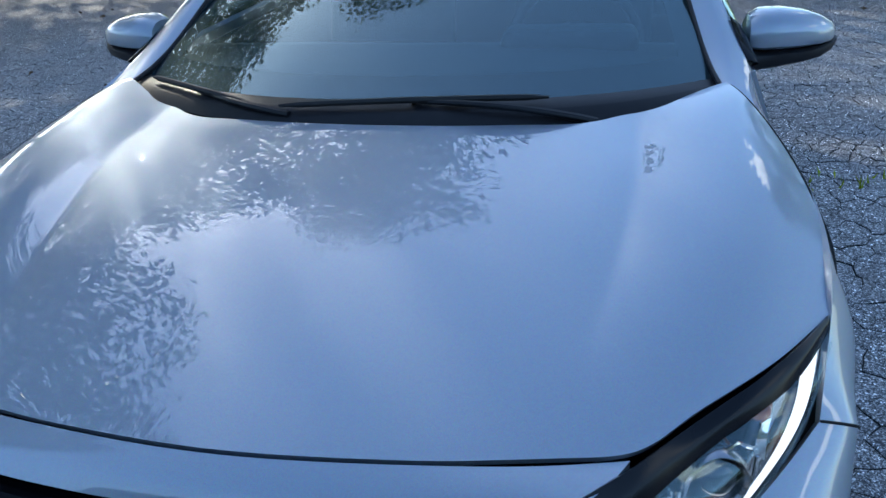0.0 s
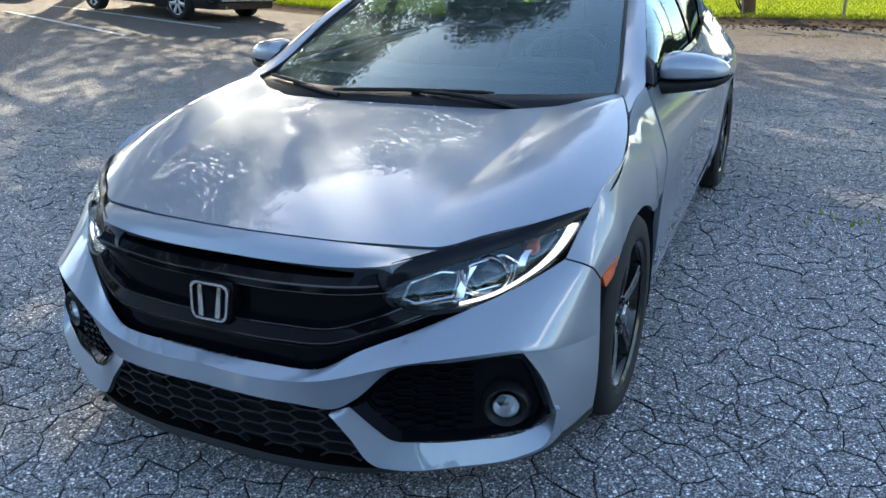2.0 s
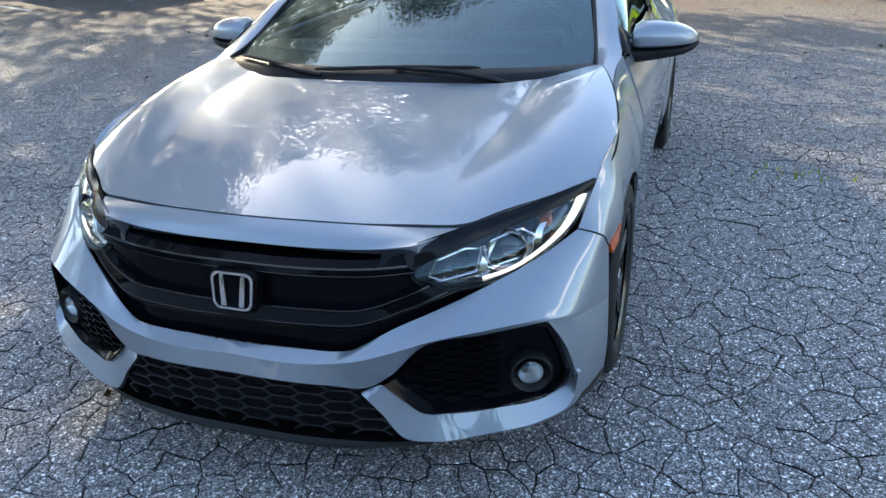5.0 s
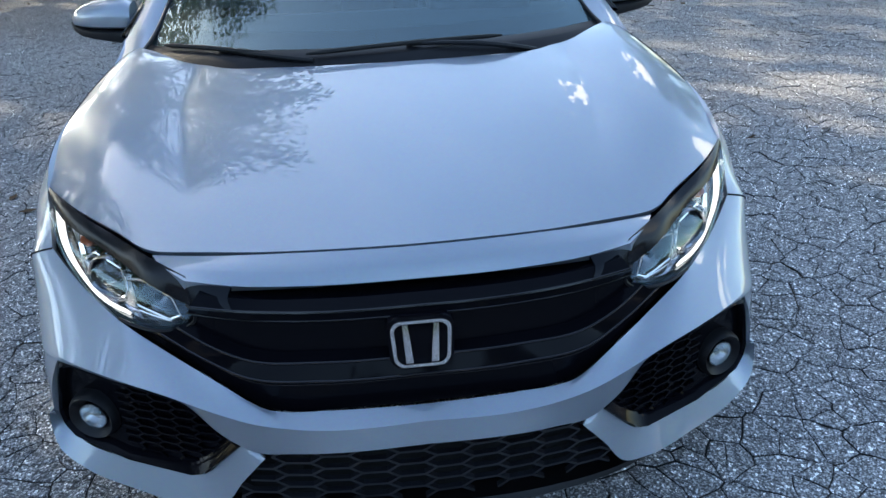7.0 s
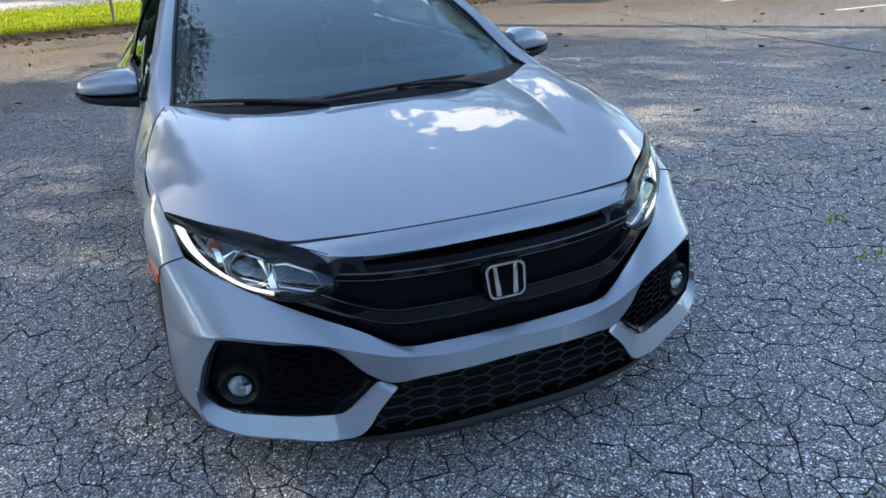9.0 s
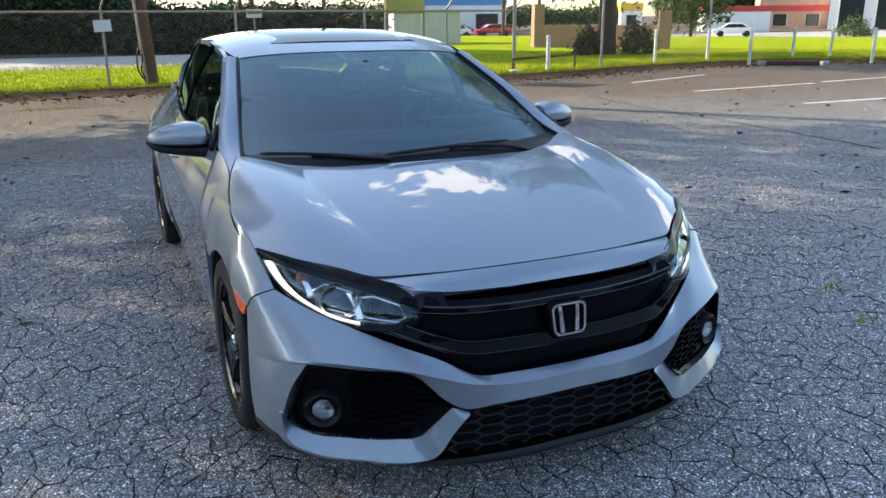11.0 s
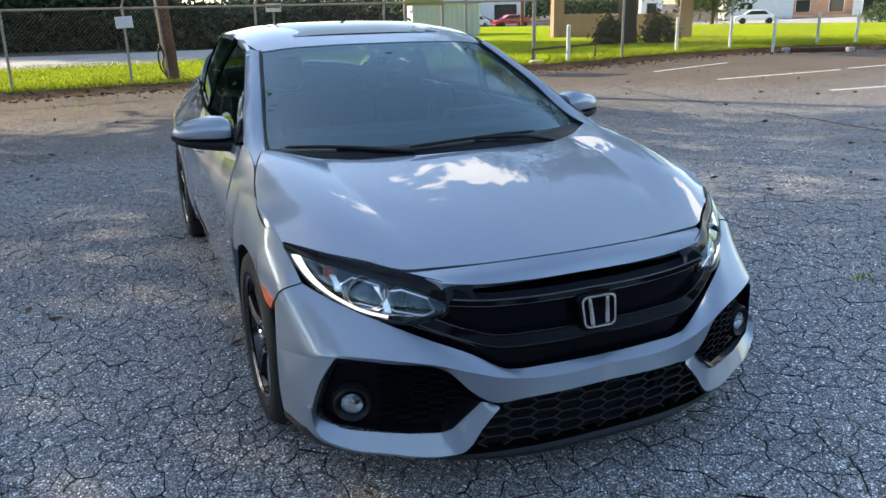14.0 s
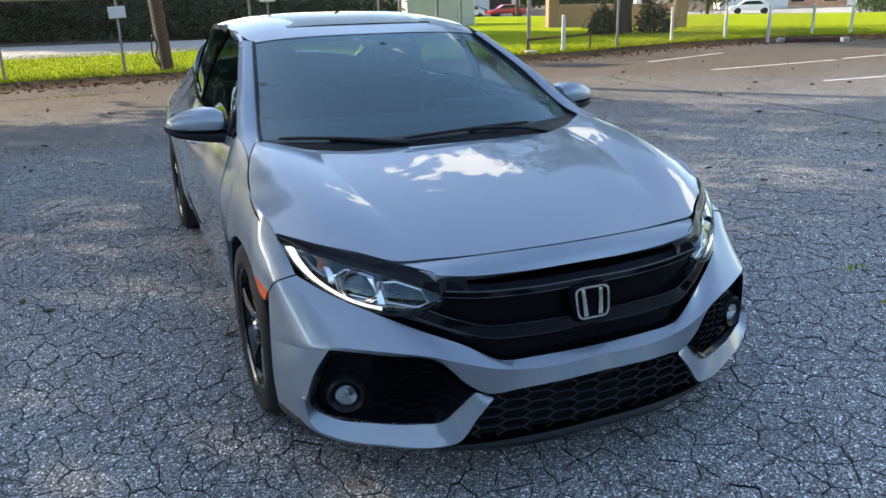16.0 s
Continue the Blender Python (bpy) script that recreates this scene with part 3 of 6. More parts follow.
tree((-8.4, 15.0, .25), 16.2, 7.0, 4.6, .17, 131, "tall slim-trunked shade tree with a broad leafy crown", 1150, 22, leaf=.15, lean=(-1.2, 0), gap=.03, eaves=.82, boughs=(((4.4, .8, 10.0), (2.7, 2.7, 3.4), 170), ((2.9, -.6, 14.2), (3.2, 3.0, 2.7), 240)))
tree((-16.8, 14.9, .5), 20.0, 9.0, 4.5, .27, 42, "old shade tree with a wide crown over the parked sedan", 1400, 28, leaf=.15, eaves=.82)
tree((-15.5, 4.0, .3), 17.5, 7.5, 4.5, .25, 14, "tall shade tree on the west side of the lot", 900, 28, leaf=.15, gap=.1)
tree((15.5, 21.4, .1), 15.5, 6.3, 1.8, .32, 13, "dark-barked tree on the lawn with shrubs at its foot", 900, 30)

tree((38.4, 43.2, -.25), 5.6, 2.5, .8, .13, 15, "small round-crowned tree on the far lawn", 170, 30, leaf=.16, gap=-.2)


def bush(name, at, size, seed, label, mat, clumps=60, per=40, leaf=.07, category="shrub"):
    rng = np.random.default_rng(seed)
    p = rng.normal(0, 1, (clumps, 3))
    p /= np.linalg.norm(p, axis=1, keepdims=True)
    p *= rng.uniform(.55, 1, (clumps, 1))
    p[:, 2] = np.abs(p[:, 2])
    v, f = leaves(p * np.array(size), leaf, tuple(.16 * s for s in size), per, seed)
    ob = thing(name, label, category, at)
    part("stem", tube([(0, 0, -.1), (.05, 0, size[2] * .6)], [.05, .02], 6), BARK, ob)
    leaf_mesh("foliage", v, f, mat, ob)
    return ob


bush("shrub", (16.5, 20.9, .1), (.7, .6, 1.1), 21, "dark leafy shrub at the tree's foot", DARKLEAF)
bush("shrub", (14.6, 21.2, .1), (.55, .5, .9), 22, "dark leafy shrub at the tree's foot", DARKLEAF)
bush("shrub", (42.9, 33.6, .1), (1.2, 1.0, 1.0), 23, "round green shrub on the lawn before a white building", LEAF)


def woods(name, line, depth, height, seed, label, mat, count, leaf=.16, per=16):
    rng = np.random.default_rng(seed)
    p = curve(line, count)
    c = []
    for k, q in enumerate(p):
        top = height * (.75 + .5 * (noise.noise((q[0] * .25, q[1] * .25, seed)) + .3))
        for _ in range(7):
            c.append((q[0] + rng.uniform(-.4, .4), q[1] + rng.uniform(0, depth), rng.uniform(0.0, 1) ** .8 * top))
    v, f = leaves(np.array(c), leaf, (.5, .5, .35), per, seed)
    return tagged(leaf_mesh(name, v, f, mat), label, "trees", kind="stuff")


woods("woods", [(-75, 52, 0), (-30, 43, 0), (-9, 38.5, 0)], 2.5, 8.0, 31, "dark dense trees behind the road", DARKLEAF, 430, .19, 60)
woods("woods", [(-15, 40.0, 0), (-4, 38.5, 0), (1.5, 38.0, 0)], 2.5, 15.0, 36, "tall dark trees behind the road", DARKLEAF, 230, .19, 80)
woods("undergrowth", [(-40, 41, 0), (-9, 36.5, 0), (1.5, 35.5, 0)], 1.0, 2.2, 37, "dark ivy undergrowth below the trees", DARKLEAF, 300, .13, 70)
woods("hedge", [(1.0, 33.0, 0), (6, 32.5, 0), (10.5, 33.5, 0)], 1.5, 1.15, 32, "ivy-covered hedge behind the road", DARKLEAF, 260, .12, 40)
woods("far_trees", [(104, 122, 0), (130, 118, 0), (170, 95, 0)], 8, 8.0, 33, "distant green trees behind the shops", LEAF, 260, .5)
woods("far_bushes", [(8, 70, 0), (20, 84, 0), (34, 92, 0), (62, 112, 0), (96, 124, 0)], 4, 2.4, 38, "distant low green trees beyond the road", LEAF, 260, .35)
woods("west_woods", [(-44, 42, 0), (-58, 24, 0), (-60, 0, 0), (-50, -25, 0)], 6, 9.0, 34, "dark dense trees west of the lot", DARKLEAF, 300, .34)

# unseen trees added on the south side to darken low reflections on the car
woods("unseen_south_woods", [(-50, -25, 0), (-25, -32, 0), (5, -30, 0), (35, -28, 0), (60, -10, 0)], 5, 9.0, 35, "unseen dark tree line added south of the lot to darken reflections", DARKLEAF, 620, .5)

# grass blades and weeds
def blades(spots, size, seed, mat, name, label):
    rng = np.random.default_rng(seed)
    n = len(spots)
    a = rng.uniform(0, 2 * math.pi, n)
    w = np.stack([np.cos(a), np.sin(a), np.zeros(n)], 1) * .012 * (size / .08)
    tip = rng.normal(0, .4, (n, 3)) * size
    tip[:, 2] = size * rng.uniform(.5, 1.3, n)
    v = np.stack([spots - w, spots + w, spots + tip], 1).reshape(-1, 3)
    return tagged(leaf_mesh(name, v, np.arange(n * 3).reshape(-1, 3), mat), label, "grass", kind="stuff")


rng = np.random.default_rng(5)
n = 130000
ec = curve(EDGE, 400)
gx2 = rng.uniform(-22, 28, n)
gy2 = np.interp(gx2, ec[:, 0], ec[:, 1]) + .15 + rng.uniform(0, 1, n) ** 1.6 * 8.5
gz2 = np.array([rise(x, y) for x, y in zip(gx2, gy2)]) + .11
blades(np.stack([gx2, gy2, gz2], 1), .062, 6, GRASS, "grass", "short bright green grass blades")
weeds = []
for wx, wy, r, k in ((-1.6, 12.6, .35, 60), (1.4, 12.8, .4, 60), (2.9, 12.9, .3, 50), (3.6, 12.7, .25, 40), (1.55, 3.05, .12, 26), (2.3, .95, .05, 14), (2.1, .55, .05, 12), (7.2, 9.4, .5, 40), (-6.4, 13.2, .4, 50)):
    weeds += [(wx + rng.normal(0, r), wy + rng.normal(0, r * .5), .006) for _ in range(k)]
blades(np.array(weeds), .045, 7, GRASS, "weeds", "small weeds growing in asphalt cracks")
# fallen leaves and grit on the asphalt and along the edge
spots = np.stack([rng.uniform(-14, 24, 5200), np.zeros(5200), np.full(5200, .05)], 1)
spots[:, 1] = np.interp(spots[:, 0], ec[:, 0], ec[:, 1]) + rng.normal(-.15, .45, 5200)
spots[:, 2] = np.clip(.12 * (spots[:, 1] - np.interp(spots[:, 0], ec[:, 0], ec[:, 1])) / .4 + .05, .012, .14)
more = np.stack([rng.uniform(-8, 12, 260), rng.uniform(-2, 14, 260), np.full(260, .015)], 1)
v, f = leaves(np.concatenate([spots, more]), .04, (.01, .01, .004), 1, 9, .15)
tagged(leaf_mesh("fallen_leaves", v, f, DEADLEAF), "scattered brown fallen leaves", "leaves", kind="stuff")
# ---- the silver hatchback: x across (its left side is +x), nose at y = 0, z up ----
car = thing("hatchback_car", "silver-blue five-door hatchback with gloss black grille parked on asphalt", "car")


def both(name, grid, mat, parent, lip=0.0, out=None, label="", angle=35.0):
    """A panel on the left side and its mirror image on the right."""
    o2 = (-out[0], out[1], out[2]) if out else None
    return [part(name, skin(g, lip, out=o), mat, parent, label, angle=angle) for g, o in ((grid, out), (mirrored(grid), o2))]


# hood: rails run from the front edge back to the windshield
half = [
    [(0, .145, .727), (0, .4, .800), (0, .7, .863), (0, .95, .906)],
    [(.25, .168, .722), (.26, .4, .797), (.28, .7, .861), (.30, .98, .908)],
    [(.41, .197, .716), (.433, .345, .7815), (.480, .627, .840), (.50, .85, .8785), (.475, 1.03, .905)],
    [(.445, .204, .716), (.468, .345, .784), (.515, .627, .843), (.535, .85, .881), (.51, 1.06, .907)],
    [(.538, .230, .715), (.575, .4, .787), (.62, .65, .847), (.63, .85, .883), (.585, 1.10, .912)],
    [(.62, .305, .731), (.69, .53, .805), (.735, .8, .863), (.71, 1.0, .897), (.64, 1.15, .917)],
    [(.74, .425, .751), (.795, .62, .806), (.808, .8, .848), (.772, 1.02, .894), (.69, 1.195, .92)],
    [(.825, .537, .766), (.852, .67, .805), (.845, .8, .836), (.806, 1.02, .884), (.735, 1.235, .926)],
]
full = [[(-x, y, z) for x, y, z in r] for r in half[:0:-1]] + half
hg = loft(full, 60, 190)
# even spacing from side to side
row_at = np.r_[0, np.cumsum(np.linalg.norm(np.diff(hg, axis=0), axis=2).mean(axis=1))]
even = np.linspace(0, row_at[-1], 190)
hg = np.stack([[np.interp(even, row_at, hg[:, i, k]) for i in range(hg.shape[1])] for k in range(3)], axis=-1).transpose(1, 0, 2)
hx, hy, hz = np.abs(hg[..., 0]), hg[..., 1], hg[..., 2]
# the centre rolls off towards a sharp valley each side, then the shoulder takes over
valley = np.interp(hy, (.2, .38, .5, .63, .75, .87, 1.0), (.440, .474, .498, .520, .535, .545, .542))
so = np.linspace(-.4, .6, 2001)
tilt = np.where(so < 0, -np.exp(-(so / .085) ** 2), 1.5 * np.exp(-(np.maximum(so - .015, 0) / .145) ** 2) - 1.75 * np.clip((so - .16) / .09, 0, 1))
tilt = np.convolve(np.pad(tilt, 15, mode="edge"), np.ones(31) / 31, mode="valid")
fall = np.cumsum(tilt) * (so[1] - so[0])
u = np.clip((hy - .24) / .40, 0, 1)
rv = np.linspace(0, 1, hg.shape[1])[None]
lift = .125 * u * u * (3 - 2 * u) * np.interp(hx - valley, so, fall) * (1 - .55 * np.clip((rv - .86) / .14, 0, 1) ** 2)
basis = np.stack([hx ** (2 * i) * hy ** j for i in range(5) for j in range(3)], -1)
coef = np.linalg.lstsq(basis.reshape(-1, 15), hz.ravel(), rcond=None)[0]
fair = basis @ coef


def eased(r, n):
    k = np.exp(-np.linspace(-2.5, 2.5, 2 * n + 1) ** 2)
    return np.convolve(np.pad(r, n, mode="reflect", reflect_type="odd"), k / k.sum(), mode="valid")


# what the rim still misses is eased out over the panel
miss = hz - fair
west, east, front, back = eased(miss[0], 12), eased(miss[-1], 12), eased(eased(miss[:, 0], 45), 45), eased(eased(miss[:, -1], 45), 45)
ru = np.linspace(0, 1, hg.shape[0])[:, None]
bw, be = (1 - ru) ** 3, ru ** 3
hg[..., 2] = fair + lift + bw * west[None] + be * east[None]
hg[..., 2] += (1 - rv) * (front[:, None] - bw * front[0] - be * front[-1]) + rv * (back[:, None] - bw * back[0] - be * back[-1])
hood = part("hood", skin(hg, 0.012, out=(0, 0, 1)), PAINT, car, "silver-blue sculpted hood panel")

for side in (hg[0], hg[-1]):
    sgn = 1 if side[0][0] > 0 else -1
    part("shut_line", tube([(p[0] + sgn * .003, p[1], p[2] - .004) for p in side[::2]] , .0034, 6), DARK, car, "dark seam between hood and fender")

# nose strip above the grille
top = [(0, .138, .724), (.25, .161, .719), (.44, .196, .713), (.534, .222, .711)]
mid = [(0, .100, .700), (.25, .120, .699), (.42, .150, .703), (.50, .168, .706)]
low = [(0, .086, .677), (.2, .094, .676), (.38, .113, .684), (.455, .124, .696)]
def wide(rail):
    return [(-x, y, z) for x, y, z in rail[:0:-1]] + rail
nose = part("nose_panel", skin(loft([wide(top), wide(mid), wide(low)], 48, 8), 0.02, out=(0, -1, .5)), PAINT, car)

# bumper: bright bar with its cheeks
vtop = [(0, -.012, .441), (.10, -.010, .4415), (.20, -.005, .443), (.28, .001, .4455), (.315, .007, .451), (.345, .016, .465), (.4, .040, .496), (.5, .107, .532), (.62, .192, .580), (.72, .300, .618), (.795, .405, .664)]
crease = [(0, -.050, .428), (.26, -.036, .428), (.34, -.022, .440), (.42, .000, .462), (.5, .030, .485), (.64, .100, .503), (.765, .180, .515), (.838, .300, .548), (.889, .500, .590)]
vlow = [(0, -.062, .380), (.26, -.040, .370), (.36, .000, .357), (.405, .012, .385), (.489, .042, .466), (.63, .108, .486), (.765, .190, .497), (.842, .305, .503), (.890, .505, .505)]
SEAM_TOP, SEAM_LOW = (.800, .402, .662), (.867, .485, .588)
FRONT_AXLE, REAR_AXLE, HUB_Z = .86, 3.56, .312


SOFT_Y, SOFT_Z = np.linspace(-.05, .05, 7), np.linspace(-.035, .035, 9)


def side_x(y, z):
    w = np.mean(np.interp(y + SOFT_Y, (.40, .55, .86, 1.3, 2.2, 3.0, 3.56, 3.9, 4.2, 4.36, 4.44), (.868, .886, .896, .892, .893, .893, .897, .882, .835, .76, .66)))
    line = .70 + .05 * np.clip((y - 1.0) / 2.2, 0, 1)  # the rising character line
    d = float(np.mean(np.interp(z - line + SOFT_Z, (-.55, -.48, -.38, -.2, -.03, 0.0, .03, .12, .20, .30, .36), (-.075, -.035, -.020, -.014, -.004, 0.0, -.010, -.040, -.072, -.112, -.134))))
    d += min(0.0, -(z - line - .05) * .45) * np.clip((y - 2.4) / 1.0, 0, 1)
    for ax in (FRONT_AXLE, REAR_AXLE):
        r = math.hypot(y - ax, z - HUB_Z)
        d += .012 * math.exp(-((r - .40) / .05) ** 2) * (1 if z > .2 else 0)
    return w + d


def fender_column(y0, lo, y1, hx1, hz1, n=24):
    """From the arch up to the panel's top edge: upright below, rolling over a rounded shoulder."""
    zm = min(.62, lo + .45 * (hz1 - lo)) if lo > .5 else .62
    p = float(np.interp(y1, (.4, .55, .8, 1.3), (3.2, 3.2, 3.0, 2.6)))
    rear = float(np.clip((y1 - .95) / .38, 0, 1))
    rear = rear * rear * (3 - 2 * rear)
    out = []
    for v in np.linspace(0, 1, n):
        z, y = lo + (hz1 - lo) * v, y0 + (y1 - y0) * v
        k = np.clip((z - zm) / (hz1 - zm), 0, 1)
        a = side_x(y, min(z, zm)) - (side_x(y1, zm) - hx1) * k ** p
        w = np.clip((z - .56) / max(hz1 - .56, .02), 0, 1) ** 1.5
        c = side_x(y, z) + (hx1 - side_x(y1, hz1)) * w
        out.append((a * (1 - rear) + c * rear, y, z))
    return out


seam_edge = fender_column(SEAM_LOW[1], SEAM_LOW[2], SEAM_TOP[1], SEAM_TOP[0], SEAM_TOP[2])[::-1]
vtop = vtop[:-1] + [SEAM_TOP]
crease = [p for p in crease if p[0] < .7] + [(.765, .180, .512)]
vlow = [p for p in vlow if p[0] < .7] + [(.765, .190, .497)]
crease_out = [crease[-1], (.810, .236, .503), (.846, .330, .488), (.880, .470, .470)]
vlow_out = [vlow[-1], (.812, .246, .484), (.848, .338, .466), (.881, .468, .440)]
N1, N2 = 64, 30
rails = [np.concatenate([curve(a, N1), curve(c, N2)[1:]]) for a, c in ((vtop, seam_edge), (crease, crease_out), (vlow, vlow_out))]
up = np.linspace(0, 1, 9)[:, None, None]
gA = rails[0][None] * (1 - up) + rails[1][None] * up
up = np.linspace(0, 1, 7)[1:, None, None]
gB = rails[1][None] * (1 - up) + rails[2][None] * up
bumper_grid = np.concatenate([gA, gB])
# the upper shelf rolls softly into the side face along the line from the lamp to the fog pod
ci = np.arange(bumper_grid.shape[1])
roll = np.exp(-((ci - (N1 - 1)) / 11.0) ** 2)[None, :, None] * np.array([0, .35, .7, .9, 1, 1, 1, .95, .8, .6, .4, .25, .12, .05, 0])[:, None, None]
for _ in range(60):
    avg = bumper_grid.copy()
    avg[:, 1:-1] = (bumper_grid[:, :-2] + bumper_grid[:, 2:]) / 2
    bumper_grid = bumper_grid + (avg - bumper_grid) * roll * .9
for sx in (1, -1):
    part("shut_line", tube([(sx * (x + .0005), y, z) for x, y, z in seam_edge], .0024, 6), DARK, car, "dark seam between bumper and fender")
full_bumper = np.concatenate([mirrored(bumper_grid)[:, ::-1], bumper_grid[:, 1:]], axis=1)
bumper = part("bumper", skin(full_bumper, 0.015, out=(0, -1, .3)), PAINT, car, "silver-blue front bumper bar and cheeks", angle=24)
cheek = loft([[(.765, .190, .497), (.805, .222, .42), (.832, .25, .318), (.842, .275, .245)],
              [(.812, .246, .484), (.836, .275, .42), (.852, .295, .32), (.855, .312, .244)],
              [(.848, .338, .466), (.862, .348, .41), (.870, .358, .32), (.868, .365, .243)],
              [(.881, .468, .440), (.884, .460, .385), (.886, .447, .31), (.882, .432, .24)]], 16, 14)
both("bumper_side", cheek, PAINT, car, 0.02, (1, -.5, 0))

# black glossy grille with its slot, bar, emblem panel and lower step
grille_rails = [
    [(0, .100, .674), (.2, .108, .673), (.37, .126, .681), (.45, .138, .694)],
    [(0, .150, .670), (.2, .155, .670), (.36, .165, .674), (.42, .155, .686)],
    [(0, .150, .650), (.2, .155, .650), (.345, .160, .657), (.42, .140, .676)],
    [(0, .080, .650), (.2, .087, .650), (.345, .100, .657), (.43, .100, .676)],
    [(0, .050, .636), (.2, .057, .636), (.36, .078, .643), (.445, .085, .657)],
    [(0, .044, .620), (.2, .051, .620), (.37, .078, .626), (.455, .100, .636)],
    [(0, .056, .613), (.2, .063, .613), (.37, .088, .618), (.46, .115, .625)],
    [(0, .048, .548), (.2, .055, .548), (.34, .075, .556), (.41, .098, .580), (.47, .125, .604)],
    [(0, .020, .538), (.2, .027, .538), (.345, .047, .546), (.42, .075, .570), (.485, .118, .594)],
    [(0, .004, .505), (.2, .010, .505), (.345, .030, .515), (.44, .075, .545), (.53, .135, .578)],
    [(0, .012, .494), (.2, .016, .494), (.34, .034, .503), (.44, .083, .538), (.55, .155, .574)],
    [(0, .014, .428), (.15, .016, .429), (.28, .022, .432), (.335, .034, .447), (.4, .060, .486), (.5, .130, .522), (.615, .212, .569)],
]
gg = np.concatenate([loft([a, c], 40, 3)[: (3 if k == len(grille_rails) - 2 else 2)] for k, (a, c) in enumerate(zip(grille_rails, grille_rails[1:]))])
gg = np.concatenate([mirrored(gg)[:, ::-1], gg[:, 1:]], axis=1)
grille = part("grille", skin(gg), [GLOSS, PANELBLACK], car, "gloss black grille with a long slot", angle=22)
for face in grille.data.polygons:
    face.material_index = int(face.index // (gg.shape[1] - 1) // 2 in (0, 1, 2, 6, 10))

# rounded polished edges along the slot's lip and the steps of the grille
for k, r in ((4, .0035), (5, .002), (8, .003), (9, .003), (10, .002)):
    half = [tuple(p) for p in curve(grille_rails[k], 24)]
    edge = [(-x, y - .0005, z) for x, y, z in half[:0:-1]] + [(x, y - .0005, z) for x, y, z in half]
    part("grille_edge", tube(edge, r, 8), BEADBLACK, car)

# emblem: a chrome rounded frame with two plain upright bars on a black plinth
def rounded(w, h, r, n=6, taper=0.0):
    out = []
    for cx, cy, a0 in ((w / 2 - r, h / 2 - r, 0), (-w / 2 + r, h / 2 - r, 90), (-w / 2 + r, -h / 2 + r, 180), (w / 2 - r, -h / 2 + r, 270)):
        for k in range(n + 1):
            a = radians(a0 + 90 * k / n)
            x, y = cx + r * math.cos(a), cy + r * math.sin(a)
            out.append((x * (1 + taper * y), y))
    return out

E_AT = Matrix.Translation((0, .012, .574)) @ pose(0, 0, 0, 80, 0, 0)
plinth = part("emblem_plinth", prism(rounded(.132, .112, .026, taper=1.2), .035, m=E_AT @ Matrix.Translation((0, 0, -.035)), bev=.004), GLOSS, car)
bm = bmesh.new()
outer, inner = rounded(.117, .098, .022, taper=1.2), rounded(.103, .086, .018, taper=1.2)
vs = [[bm.verts.new(E_AT @ Vector((x, y, z))) for x, y in ring] for ring, z in ((outer, .001), (outer, .008), (inner, .008), (inner, .001))]
for ra, rb in zip(vs, vs[1:]):
    for k in range(len(ra)):
        bm.faces.new((ra[k], ra[(k + 1) % len(ra)], rb[(k + 1) % len(ra)], rb[k]))
emblem = part("emblem", bm, EMBLEM, car, "chrome emblem frame with plain bars")
for sx in (-1, 1):
    part("emblem_bar", prism([(sx * .037, .041), (sx * .025, .041), (sx * .017, -.041), (sx * .033, -.041)][::sx], .007, m=E_AT @ Matrix.Translation((0, 0, .001)), bev=.002), EMBLEM, emblem)

# headlights and the black brow above them
brow_top = [(.455, .138, .700), (.50, .173, .711), (.55, .218, .720), (.60, .276, .724), (.65, .326, .733), (.70, .370, .746), (.75, .425, .756), (.822, .53, .764)]
lens_top = [(.445, .108, .634), (.46, .124, .641), (.50, .139, .661), (.55, .178, .678), (.60, .237, .688), (.65, .291, .699), (.70, .336, .712), (.75, .391, .723), (.823, .516, .742)]
lens_low = [(.462, .118, .596), (.51, .127, .584), (.62, .194, .583), (.72, .302, .621), (.785, .40, .668), (.814, .49, .726)]
def shift(rail, dx=0, dy=0, dz=0):
    return [(x + dx, y + dy, z + dz) for x, y, z in rail]
brow_mid = [((a[0] + b2[0]) / 2, (a[1] + b2[1]) / 2 - .004, (a[2] + b2[2]) / 2 + .003) for a, b2 in zip(curve(brow_top, 6), curve(lens_top, 6))]
lamps = []
